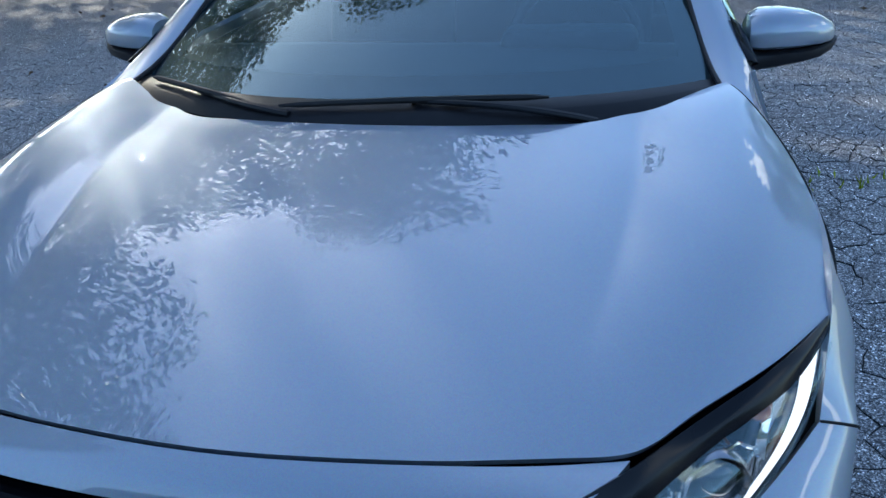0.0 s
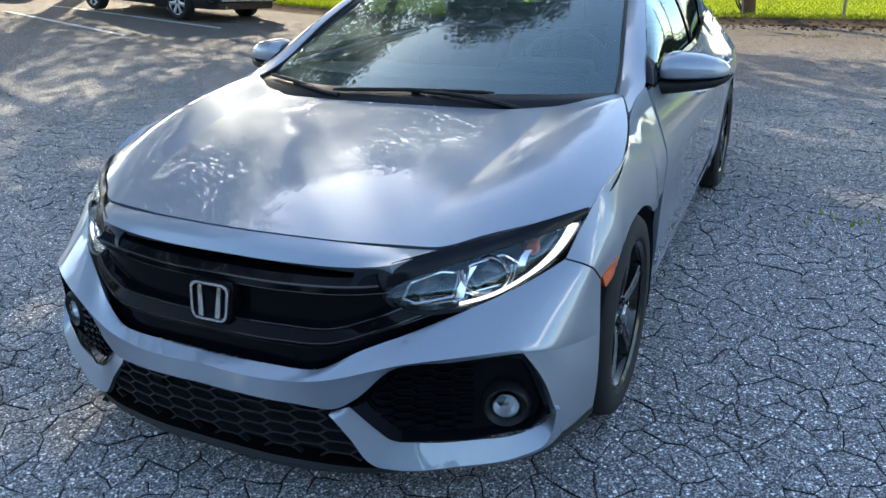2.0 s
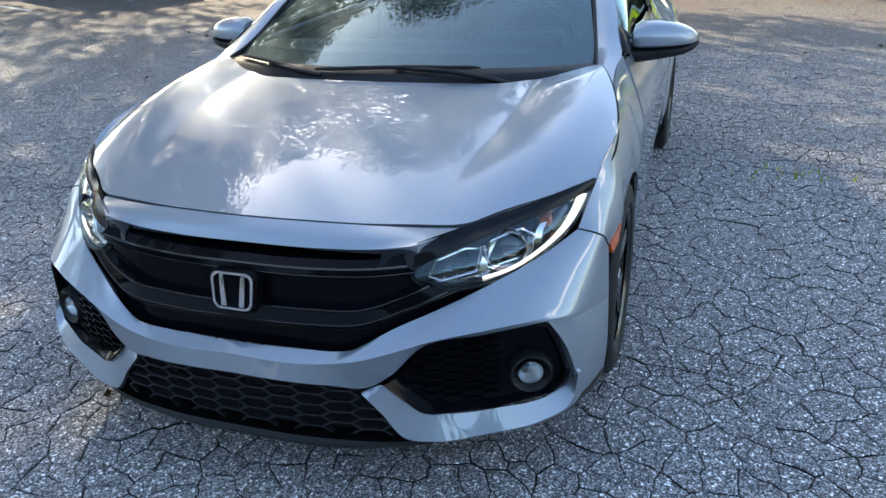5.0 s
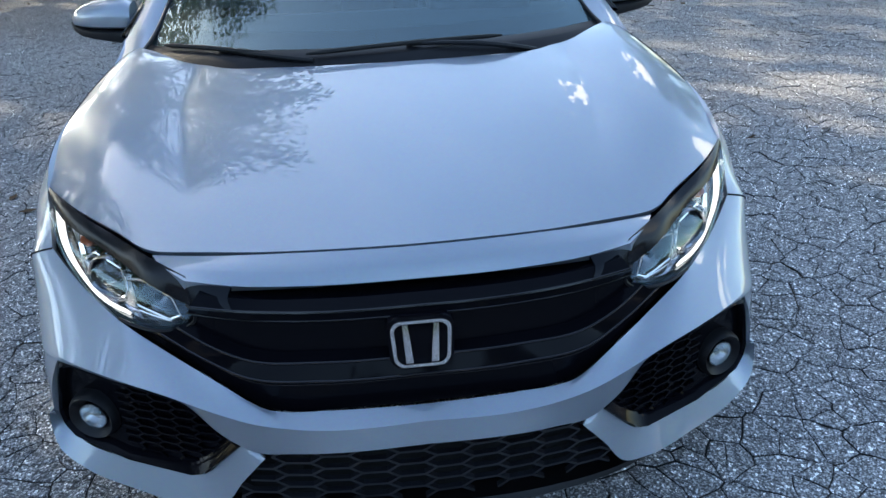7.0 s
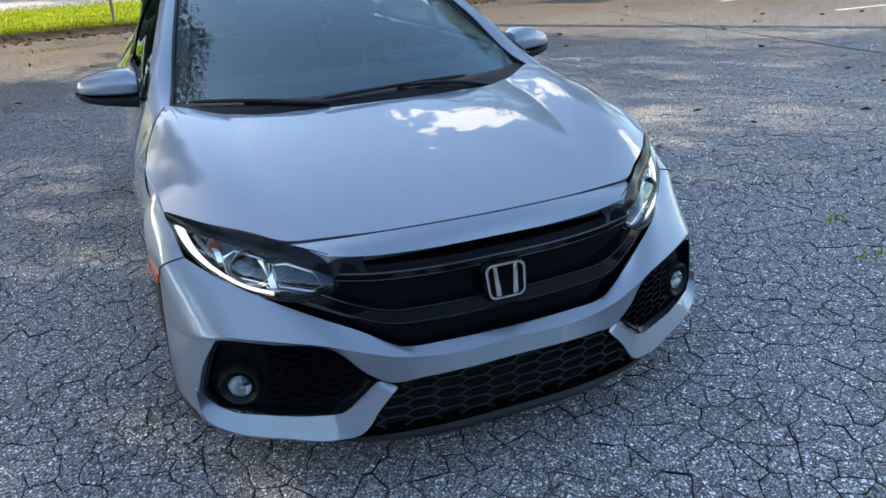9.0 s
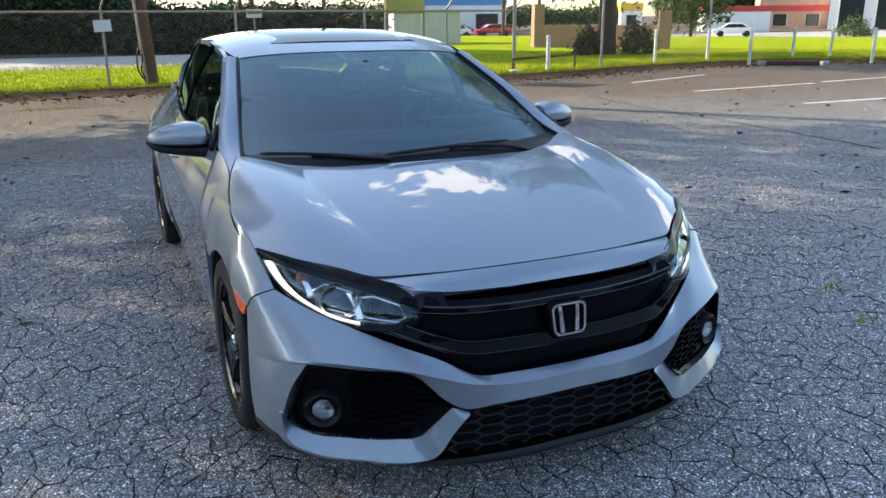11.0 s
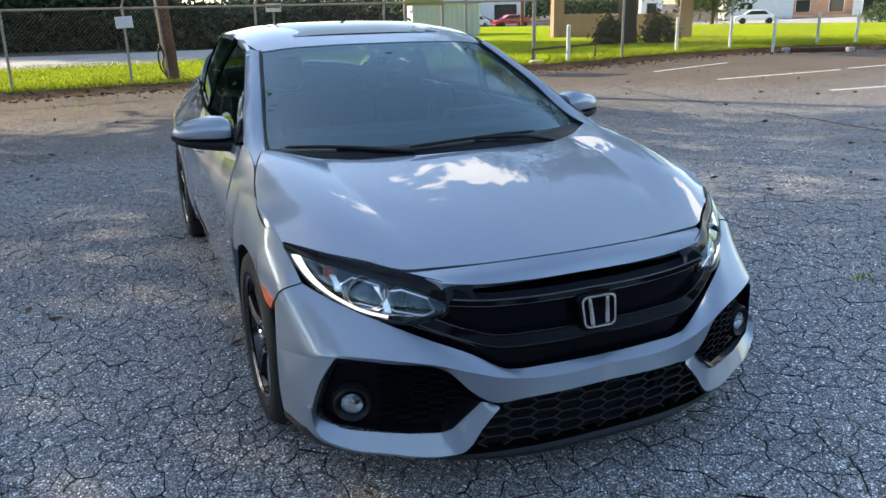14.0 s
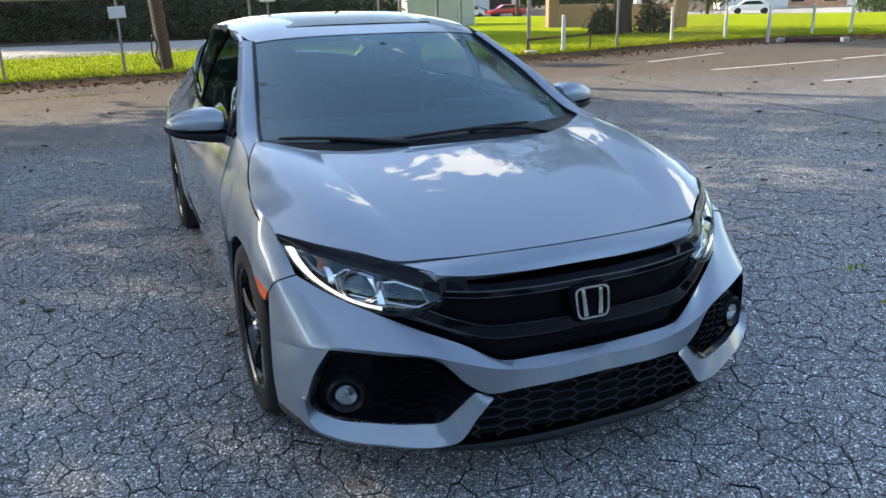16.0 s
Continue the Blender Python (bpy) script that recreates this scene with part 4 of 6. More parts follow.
for sx, g in ((1, 1), (-1, -1)):
    def half_side(grid):
        return grid if sx == 1 else mirrored(grid)
    def pt(x, y, z):
        return (sx * x, y, z)
    lamp = part("headlight", skin(half_side(loft([shift(lens_top, -.01, .03, -.002), shift(brow_mid, -.10, .12, -.06), shift(lens_low, -.07, .10, .01), shift(lens_low, -.004, .012, .004)], 24, 10))), SMOKE, car, "clear headlight with a lit white daylight strip")
    lamps.append(lamp)
    part("brow", skin(half_side(loft([shift(brow_top, dy=-.002, dz=-.001), brow_mid, shift(lens_top, dz=.001)], 26, 6)), .012, out=(sx * .2, -.6, .6)), BROWBLACK, car, "black brow strip above the headlight")
    mid_rail = [((a[0] + b2[0]) / 2 + .004, (a[1] + b2[1]) / 2 - .012, (a[2] + b2[2]) / 2 + .004) for a, b2 in zip(curve(lens_top, 7), curve(lens_low, 7))]
    part("lens", skin(half_side(loft([lens_top, mid_rail, lens_low], 30, 10)), .004, out=(sx * .3, -1, .3)), LENS, lamp, "clear plastic lens")
    # lit strip along the lower and outer edge
    drl_low = [(.60, .198, .585), (.66, .24, .598), (.72, .309, .624), (.782, .405, .673), (.808, .49, .728)]
    drl_in = [(.601, .200, .588), (.6595, .242, .6015), (.717, .310, .6295), (.769, .402, .6825), (.787, .476, .731)]
    part("daylight_strip", skin(half_side(loft([shift(drl_low, -.002, .004, 0), drl_in], 30, 4)), .008, out=(sx * .3, -1, .3)), DRL, lamp, "glowing white daylight strip")
    # projector: bezel, barrel, ball
    at = Matrix.Translation(pt(.648, .268, .648)) @ pose(0, 0, 0, 0, 0, 0)
    face = look((0, 0, 0), (sx * .25, -1, .05)).to_3x3().to_4x4()
    axis = face @ pose(0, 0, 0, 0, 90, 0)
    part("projector_bezel", lathe([(.045, -.05), (.047, -.006), (.044, .004), (.039, -.002), (.037, -.03)], 32, m=at @ axis), SMOKE, lamp, "smoked chrome projector bezel")
    part("projector_lens", lathe([(.0, .010), (.014, .008), (.026, .002), (.033, -.010), (.036, -.03)], 28, m=at @ axis), GLASSBALL, lamp, "dark glass projector ball")
    # chrome trim frames round the two chambers
    for frame_pts in ([(.478, .137, .610), (.492, .152, .646), (.555, .197, .668), (.588, .222, .660), (.580, .208, .604), (.505, .150, .596)], [(.600, .226, .606), (.606, .243, .674), (.672, .300, .692), (.702, .322, .668), (.694, .306, .622)]):
        ring = [np.array(pt(*q)) for q in frame_pts + frame_pts[:1]]
        loop = [a + (c - a) * v for a, c in zip(ring, ring[1:]) for v in (.06, .35, .65, .94)]
        loop.append(loop[0])
        part("trim_frame", tube(loop, .0032, 6, cap=False), CHROME, lamp, "thin chrome trim line")
    # angular brackets that cradle the projector, in two nested lines
    for k, (dx, dz) in enumerate(((0, 0), (.010, -.008))):
        loop = [(.596 - dx, .226, .668 + dz * .2), (.604 - dx * .6, .232, .622 + dz), (.632, .250, .604 + dz), (.672 + dx * .4, .280, .610 + dz), (.690 + dx, .300, .640), (.692 + dx, .306, .668)]
        part("bracket", tube(curve([pt(*q) for q in loop], 28), .0042 - .001 * k, 6), CHROME, lamp, "chrome bracket round the projector")
    # dark seal round the lens
    part("lens_seal", tube([pt(x, y, z) for x, y, z in curve([lens_top[1], lens_top[0], (.446, .112, .612), lens_low[0], lens_low[1], lens_low[2]], 26)], .0038, 6), SATIN, lamp, "black lens seal")
    # inner high-beam cup and divider blades
    at2 = Matrix.Translation(pt(.545, .205, .612)) @ axis
    part("reflector_cup", lathe([(.046, .0), (.042, -.006), (.034, -.03), (.018, -.045), (.0, -.048)], 28, m=at2 @ Matrix.Diagonal((1, 1.0, 1.1, 1))), SMOKE, lamp, "smoked inner reflector cup")
    part("bulb", lathe([(.0, -.012), (.008, -.014), (.010, -.03), (.010, -.045)], 16, m=at2), GLOSS, lamp)
    for k, (xa, ya, za, xb, yb, zb) in enumerate(((.585, .205, .600, .605, .25, .668), (.70, .318, .645, .712, .35, .690))):
        part("divider", skin(half_side(loft([[(xa, ya, za), (xa + .004, ya + .015, za + .03), (xb, yb, zb)], [(xa + .018, ya + .012, za), (xa + .02, ya + .027, za + .03), (xb + .014, yb + .014, zb)]], 10, 3)), .006, out=(0, -1, 0)), CHROME, lamp, "chrome divider blade")
    part("reflector_tray", skin(half_side(loft([[(.47, .14, .600), (.54, .155, .592), (.61, .21, .600)], [(.48, .19, .606), (.55, .21, .600), (.61, .26, .606)]], 12, 4))), CHROME, lamp)
    part("outer_reflector", skin(half_side(loft([[(.70, .325, .64), (.735, .385, .665), (.765, .45, .70)], [(.69, .36, .655), (.715, .41, .69), (.745, .455, .722)]], 12, 5)), .006, out=(0, -1, 0)), GREYMETAL, lamp)
    part("amber_lamp", lathe([(.0, .004), (.014, .002), (.020, -.008), (.021, -.03)], 20, m=Matrix.Translation(pt(.716, .385, .682)) @ axis), DIMAMBER, lamp, "amber turn-signal bulb cover")

for sx in (1, -1):
    fill = loft([[(sx * .40, .178, .682), (sx * .44, .172, .686), (sx * .475, .178, .690)], [(sx * .40, .150, .660), (sx * .44, .128, .665), (sx * .475, .150, .672)], [(sx * .40, .120, .620), (sx * .44, .115, .625), (sx * .49, .160, .630)]], 8, 6)
    part("grille_end", skin(fill), GLOSS, car)
    inner_brow = loft([[(sx * .365, .112, .680), (sx * .41, .121, .687), (sx * .458, .135, .699)], [(sx * .372, .094, .664), (sx * .41, .105, .667), (sx * .452, .120, .668)], [(sx * .362, .074, .645), (sx * .41, .090, .640), (sx * .449, .106, .634)]], 10, 7)
    part("inner_brow", skin(inner_brow, .01, out=(0, -1, .5)), BROWBLACK, car, "black strip between grille and headlight")

# lower openings: black fog pods, honeycomb, winglets, lip
def pod_y(x):
    return float(np.interp(x, (.30, .38, .489, .63, .764, .83), (-.012, .016, .046, .112, .190, .248)))

def inside(p, poly):
    x, z = p
    hit = False
    for (x0, z0), (x1, z1) in zip(poly, poly[1:] + poly[:1]):
        if (z0 > z) != (z1 > z) and x < (x1 - x0) * (z - z0) / (z1 - z0) + x0:
            hit = not hit
    return hit

def honeycomb(poly, w, h, place, thick=.004, deep=.012):
    """Wide six-sided cells over a region; place() lays (x, z, depth) onto the surface."""
    bm = bmesh.new()
    xs, zs = [p[0] for p in poly], [p[1] for p in poly]
    row, z = 0, min(zs)
    seen = set()
    while z < max(zs) + h:
        x = min(xs) - (w * .75 if row % 2 else 0)
        while x < max(xs) + w:
            ring = [(x + w * .5 * a, z + h * .5 * c) for a, c in ((1, 0), (.5, 1), (-.5, 1), (-1, 0), (-.5, -1), (.5, -1))]
            for p, q in zip(ring, ring[1:] + ring[:1]):
                key = tuple(sorted((tuple(np.round(p, 3)), tuple(np.round(q, 3)))))
                m = ((p[0] + q[0]) / 2, (p[1] + q[1]) / 2)
                if key in seen or not inside(m, poly):
                    continue
                seen.add(key)
                d = Vector((q[0] - p[0], q[1] - p[1])).normalized()
                n = Vector((-d.y, d.x)) * thick / 2
                v = [bm.verts.new(place(a[0] + s * n.x, a[1] + s * n.y, dep)) for dep in (0, deep) for a, s in ((p, 1), (q, 1), (q, -1), (p, -1))]
                for f in ((0, 1, 2, 3), (0, 4, 5, 1), (1, 5, 6, 2), (2, 6, 7, 3), (3, 7, 4, 0)):
                    bm.faces.new([v[i] for i in f])
            x += w * 1.5
        z += h * .5
        row += 1
    return bm

pod_poly = [(.382, .356), (.430, .412), (.489, .466), (.53, .474), (.64, .487), (.735, .497), (.768, .488), (.785, .45), (.818, .335), (.812, .302), (.785, .281), (.65, .264), (.50, .262), (.475, .270), (.43, .308)]
cx, cz = .62, .37
def shrink(poly, k):
    return [(cx + (x - cx) * k, cz + (z - cz) * (k - .02)) for x, z in poly]
for sx in (1, -1):
    def on(x, z, d):
        return Vector((sx * x, pod_y(x) + d, z))
    pod = part("fog_pod", skin(np.array([[on(x, z, d)[:] for x, z in (*p, p[0])] for p, d in ((pod_poly, .004), (shrink(pod_poly, .97), -.004), (shrink(pod_poly, .93), .006), (shrink(pod_poly, .87), .03), (shrink(pod_poly, .5), .045), (shrink(pod_poly, .04), .045))])), GLOSS, car, "gloss black fog lamp surround", angle=25)
    inner_poly = [p for p in shrink(pod_poly, .88)]
    comb = [(min(x, .655), z) for x, z in inner_poly]
    mesh = part("honeycomb", honeycomb(comb, .060, .022, lambda x, z, d: on(x, z, .024 + d), .004), PANELBLACK, pod, "black honeycomb insert", smooth=False)
    tagged(mesh, kind="stuff")
    fa = Matrix.Translation((sx * .727, pod_y(.727) + .012, .345)) @ look((0, 0, 0), (sx * .35, -1, 0)).to_3x3().to_4x4() @ pose(0, 0, 0, 0, 90, 0)
    part("fog_bezel", lathe([(.062, -.03), (.058, -.006), (.052, .004), (.043, -.004), (.032, -.02)], 36, m=fa), SATIN, pod, "gloss black round bezel")
    fog = part("fog_lamp", lathe([(.032, -.006), (.029, -.016), (.021, -.026), (.0, -.032)], 32, m=fa), WHITECHROME, pod, "round clear fog lamp")
    part("fog_lens", lathe([(.0, .008), (.016, .006), (.027, .0), (.032, -.008), (.033, -.02)], 32, m=fa), LENS, fog)
    part("fog_bulb", lathe([(.0, -.010), (.007, -.014), (.008, -.03)], 16, m=fa), GREYMETAL, fog)
    # winglet under the pod
    w_top = [(.350, .018, .340), (.386, .026, .350), (.432, .038, .304), (.476, .050, .266), (.54, .078, .258), (.66, .136, .261), (.768, .202, .272), (.815, .248, .298), (.826, .255, .335)]
    w_lip = [(.335, -.002, .334), (.385, .004, .278), (.445, .014, .206), (.50, .030, .198), (.64, .096, .205), (.765, .165, .222), (.822, .205, .250), (.838, .236, .33)]
    w_low = [(.345, .020, .318), (.395, .026, .264), (.452, .032, .190), (.50, .046, .184), (.64, .112, .190), (.765, .180, .206), (.826, .222, .235), (.845, .262, .25)]
    grid = np.concatenate([loft([w_top, w_lip], 60, 5), loft([w_lip, w_low], 60, 3)[1:]])
    part("winglet", skin(grid if sx == 1 else mirrored(grid), .012, out=(0, -.5, 1)), PAINT, car, "silver-blue winglet under the fog lamp", angle=24)
    marker = loft([[(side_x(y, z) + .004, y, z) for y, z in ((.487, .592), (.530, .604), (.578, .618))], [(side_x(y, z) + .004, y, z) for y, z in ((.505, .558), (.528, .566), (.552, .575))]], 8, 4)
    part("side_marker", skin(marker if sx == 1 else mirrored(marker), .01, out=(sx, 0, 0)), AMBER, car, "orange side marker light")

def low_y(x):
    return -.030 + .28 * x * x
cav = part("lower_intake", skin(loft([[(-.48, .08, .36), (0, .02, .385), (.48, .08, .36)], [(-.48, .14, .28), (0, .08, .28), (.48, .14, .28)], [(-.50, .08, .19), (0, .02, .19), (.50, .08, .19)]], 24, 8)), DARK, car, "dark lower air intake")
mesh = part("honeycomb", honeycomb([(-.33, .368), (.33, .368), (.36, .30), (.425, .208), (-.425, .208), (-.36, .30)], .104, .032, lambda x, z, d: Vector((x, low_y(x) + d, z)), .0055, .014), MESHGREY, cav, "black honeycomb insert", smooth=False)
tagged(mesh, kind="stuff")
lip_rail = [(0, -.050, .208), (.25, -.036, .205), (.44, .016, .196), (.62, .118, .196), (.765, .195, .210), (.825, .245, .236), (.858, .32, .245), (.880, .43, .242)]
lip_mid = [(0, -.058, .196), (.25, -.044, .193), (.44, .012, .186), (.62, .116, .189), (.765, .193, .203), (.827, .243, .228), (.862, .32, .236), (.884, .43, .232)]
lip_low = [(0, -.030, .165), (.25, -.018, .163), (.44, .036, .166), (.62, .135, .172), (.76, .208, .184), (.816, .258, .20), (.852, .335, .21), (.876, .435, .21)]
lip_back = [(0, .10, .160), (.25, .10, .160), (.44, .12, .160), (.60, .18, .160), (.70, .24, .165), (.76, .29, .175), (.80, .36, .185), (.84, .43, .195)]
part("front_lip", skin(np.concatenate([loft([wide(a), wide(c)], 70, 2)[:2] for a, c in ((lip_rail, lip_mid), (lip_mid, lip_low), (lip_low, lip_back))])), SATIN, car, "black lower lip")

# sides: each panel is a grid over y, from its lower edge to its upper edge
def arch(y, low):
    z = low
    for ax in (FRONT_AXLE, REAR_AXLE):
        q = 1 - ((y - ax) / .39) ** 2
        if q > 0:
            z = max(z, HUB_Z + .345 * math.sqrt(q))
    return z
edge = np.array([(.829, .541, .764), (.849, .8, .832), (.810, 1.02, .880), (.775, 1.15, .905), (.742, 1.24, .925)])
def belt(y):
    return float(np.interp(y, (1.24, 1.40, 2.0, 3.0, 3.5, 3.8, 4.2, 4.44), (.925, .938, .955, .985, 1.01, 1.02, .98, .93)))
def flank(y0, y1, z0, ztop=None, n=26, m=18, slant=0.0):
    cols = []
    for y in np.linspace(y0, y1, n):
        lo, hi = arch(y, z0), ztop(y) if ztop else belt(y)
        col = []
        for v in np.linspace(0, 1, m):
            z = lo + (hi - lo) * v
            yy = y + slant * (z - .6)
            x = side_x(yy, z)
            col.append((x, yy, z))
        cols.append(col)
    return np.array(cols)
# fender: its top follows the hood's edge, its front the lamp and the bumper joint
f_top = np.array([SEAM_TOP, (.818, .487, .727), *edge[:2].tolist(), (.812, 1.02, .879), (.794, 1.15, .905), (.791, 1.24, .926), (.797, 1.335, .944)])
ft = curve(f_top, 56)
fy = np.interp(np.linspace(0, 1, 56), (0, .06, .5, .8, .93, .95, 1), (SEAM_LOW[1], .56, .95, 1.13, 1.247, 1.256, 1.335))
cols = []
for k in range(56):
    y0 = fy[k]
    lo = max(arch(y0, .21), float(np.interp(y0, (SEAM_LOW[1], .56, .62), (SEAM_LOW[2], .588, arch(.62, 0)))))
    cols.append(fender_column(y0, lo, ft[k][1], ft[k][0], ft[k][2]))
fender = both("fender", np.array(cols), PAINT, car, .012, (1, 0, .2), "silver-blue front fender")
doors = both("front_door", flank(1.340, 2.395, .265), PAINT, car, .02, (1, 0, 0), "silver-blue front door")
rear_doors = both("rear_door", flank(2.402, 3.33, .265, n=40), PAINT, car, .02, (1, 0, 0), "silver-blue rear door")
quarters = both("rear_quarter", flank(3.337, 4.43, .26, n=44), PAINT, car, .015, (1, 0, 0), "silver-blue rear quarter panel")
sill = np.array([[(side_x(y, z) + o, y, z) for z, o in ((.262, .002), (.235, .012), (.205, .012), (.175, -.01), (.17, -.06))] for y in np.linspace(1.29, 3.14, 30)])
both("side_skirt", sill, PAINT, car, .004, (1, 0, 0), "silver-blue side skirt")
for d_list, yh in ((doors, 2.25), (rear_doors, 3.12)):
    for ob, sx in zip(d_list, (1, -1)):
        xh = sx * (side_x(yh, .80) + .02)
        part("door_handle", tube(curve([(xh - sx * .03, yh - .11, .80), (xh, yh - .08, .802), (xh + sx * .004, yh, .805), (xh, yh + .08, .808), (xh - sx * .03, yh + .11, .81)], 14), .011, 8), PAINT, ob)

# windshield, roof, pillars and glass
ws_base = [(0, 1.010, .922), (.3, 1.045, .922), (.55, 1.150, .922), (.71, 1.287, .926)]
ws_mid = [(0, 1.466, 1.119), (.28, 1.497, 1.117), (.50, 1.566, 1.110), (.645, 1.65, 1.102)]
ws_top = [(0, 1.935, 1.284), (.25, 1.945, 1.282), (.44, 1.972, 1.274), (.573, 2.012, 1.258)]
windshield = part("windshield", skin(loft([wide(ws_base), wide(ws_mid), wide(ws_top)], 40, 20)), WINDSHIELD, car, "large tinted laminated windshield")
# ceramic band printed round the rim of the pane
wg = loft([wide(ws_base), wide(ws_mid), wide(ws_top)], 61, 40)
bm = bmesh.new()
rows, ncol = wg.shape[:2]
vv = [[bm.verts.new(wg[i, j] + np.array((0, .003, -.005))) for j in range(ncol)] for i in range(rows)]
for i in range(rows - 1):
    for j in range(ncol - 1):
        centre = abs(j - 29.5) < 5 and i > rows - 8
        if i < 5 or i >= rows - 3 or j < 3 or j >= ncol - 4 or centre:
            bm.faces.new((vv[i][j], vv[i + 1][j], vv[i + 1][j + 1], vv[i][j + 1]))
part("ceramic_band", bm, DARK, windshield, "black printed band round the glass", smooth=False)

rail = [(.795, 1.335, .940), (.735, 1.60, 1.085), (.672, 1.85, 1.209), (.628, 2.06, 1.273), (.618, 2.35, 1.318), (.618, 2.65, 1.337), (.610, 3.0, 1.324), (.590, 3.35, 1.272), (.575, 3.62, 1.209)]
pillar = loft([[(.728, 1.225, .920), (.716, 1.292, .936), (.648, 1.655, 1.112), (.577, 2.018, 1.265)], [(.752, 1.16, .908), (.755, 1.30, .945), (.692, 1.655, 1.117), (.610, 2.03, 1.276)], [(.788, 1.12, .895), (.793, 1.33, .944), (.722, 1.66, 1.106), (.638, 2.04, 1.266)]], 24, 8)
for sx in (1, -1):
    part("windshield_molding", tube([(sx * (p[0] - .004), p[1] - .002, p[2] + .004) for p in pillar[0]], .0055, 8), SATIN, car, "thin black moulding beside the windshield")
both("a_pillar", pillar, PAINT, car, .012, (1, 0, 1), "silver-blue windshield pillar")
roof_rails = [
    [(0, 1.945, 1.290), (.25, 1.955, 1.288), (.44, 1.982, 1.280), (.575, 2.020, 1.265)],
    [(0, 2.15, 1.334), (.25, 2.155, 1.332), (.48, 2.17, 1.320), (.605, 2.18, 1.296)],
    [(0, 2.60, 1.380), (.25, 2.60, 1.377), (.48, 2.60, 1.362), (.605, 2.60, 1.338)],
    [(0, 3.10, 1.373), (.25, 3.10, 1.369), (.47, 3.10, 1.350), (.595, 3.10, 1.323)],
    [(0, 3.45, 1.338), (.25, 3.45, 1.334), (.46, 3.45, 1.314), (.580, 3.45, 1.273)],
    [(0, 3.62, 1.303), (.25, 3.62, 1.298), (.45, 3.62, 1.273), (.565, 3.62, 1.223)],
]
roof = part("roof", skin(loft([wide(r) for r in roof_rails], 44, 30), .012, out=(0, 0, 1)), PAINT, car, "silver-blue curved roof")
sun_r = [[(x, y, z + .004) for x, y, z in r] for r in ([(0, 2.12, 1.329), (.2, 2.125, 1.328), (.38, 2.14, 1.322)], [(0, 2.35, 1.362), (.2, 2.35, 1.360), (.38, 2.35, 1.350)], [(0, 2.60, 1.380), (.2, 2.60, 1.379), (.38, 2.60, 1.371)])]
part("sunroof", skin(loft([wide(r) for r in sun_r], 24, 12), .006, out=(0, 0, 1)), GLOSS, roof, "dark glass sunroof panel")

def upper(y):
    """The roof rail's outer point beside the side windows."""
    a = curve(rail, 90)
    return np.array([np.interp(y, a[:, 1], a[:, 0]), y, np.interp(y, a[:, 1], a[:, 2])])
def lower(y):
    return np.array([side_x(y, belt(y)) - .006, y, belt(y) + .004])
def pane(y0, y1, lift=.0, n=20, bottom=0.0, top=0.0, shrink_x=.0):
    g = []
    for y in np.linspace(y0, y1, n):
        a, c = lower(y), upper(y)
        g.append([a + (c - a) * v + np.array((.022 * math.sin(math.pi * v) - shrink_x, 0, 0)) for v in np.linspace(bottom, 1 - top, 9)])
    return np.array(g)
glasses = both("side_window", pane(1.50, 2.36, bottom=.02, top=.07, shrink_x=.006), CLEARSIDE, car, 0, None, "lightly tinted front side window")
glasses += both("side_window", pane(2.44, 3.12, bottom=.02, top=.07, shrink_x=.006), TINTED, car, 0, None, "tinted rear side window")
glasses += both("quarter_window", pane(3.16, 3.50, bottom=.02, top=.10, shrink_x=.006), TINTED, car, 0, None, "small tinted quarter window")
both("mirror_triangle", pane(1.36, 1.50, bottom=0, top=.02), GLOSS, car, 0, None)
both("b_pillar", pane(2.355, 2.445, bottom=0, top=.02), GLOSS, car, .01, (1, 0, 0), "gloss black door pillar")
both("c_trim", pane(3.115, 3.165, bottom=0, top=.02), GLOSS, car, .01, (1, 0, 0))
both("rear_pillar", pane(3.495, 3.62, bottom=0, top=0, n=8), PAINT, car, .01, (1, 0, 0))
side_top = [[upper(y) + np.array(o) for o in ((.002, 0, -.034), (.006, 0, -.016), (.003, 0, -.003), (-.014, 0, .003))] for y in np.linspace(1.98, 3.62, 30)]
both("roof_rail", np.array(side_top), PAINT, car, .004, (1, 0, .5))
belt_trim = np.array([[lower(y) + np.array(o) for o in ((.010, 0, -.012), (.014, 0, .006), (.004, 0, .022))] for y in np.linspace(1.40, 3.52, 30)])
both("belt_trim", belt_trim, GLOSS, car, .004, (1, 0, 0), "black window trim")

# tail: shoulders, hatch with its glass, rear bumper
deck = loft([[(side_x(3.50, 1.01) - .004, 3.50, 1.012), (side_x(3.8, 1.02), 3.8, 1.022), (side_x(4.2, .98), 4.2, .982), (side_x(4.4, .94), 4.40, .936)], [(.665, 3.56, 1.13), (.655, 3.85, 1.055), (.63, 4.2, .995), (.60, 4.40, .945)], [(.560, 3.62, 1.225), (.560, 3.85, 1.115), (.56, 4.2, 1.01), (.55, 4.40, .955)]], 16, 10)
both("rear_shoulder", deck, PAINT, car, .004, (1, 0, 1))
rear_glass = part("rear_window", skin(loft([wide([(0, 3.66, 1.300), (.3, 3.665, 1.285), (.555, 3.68, 1.22)]), wide([(0, 4.18, 1.075), (.3, 4.18, 1.065), (.56, 4.16, 1.03)])], 24, 6)), TINTED, car, "tinted rear window")
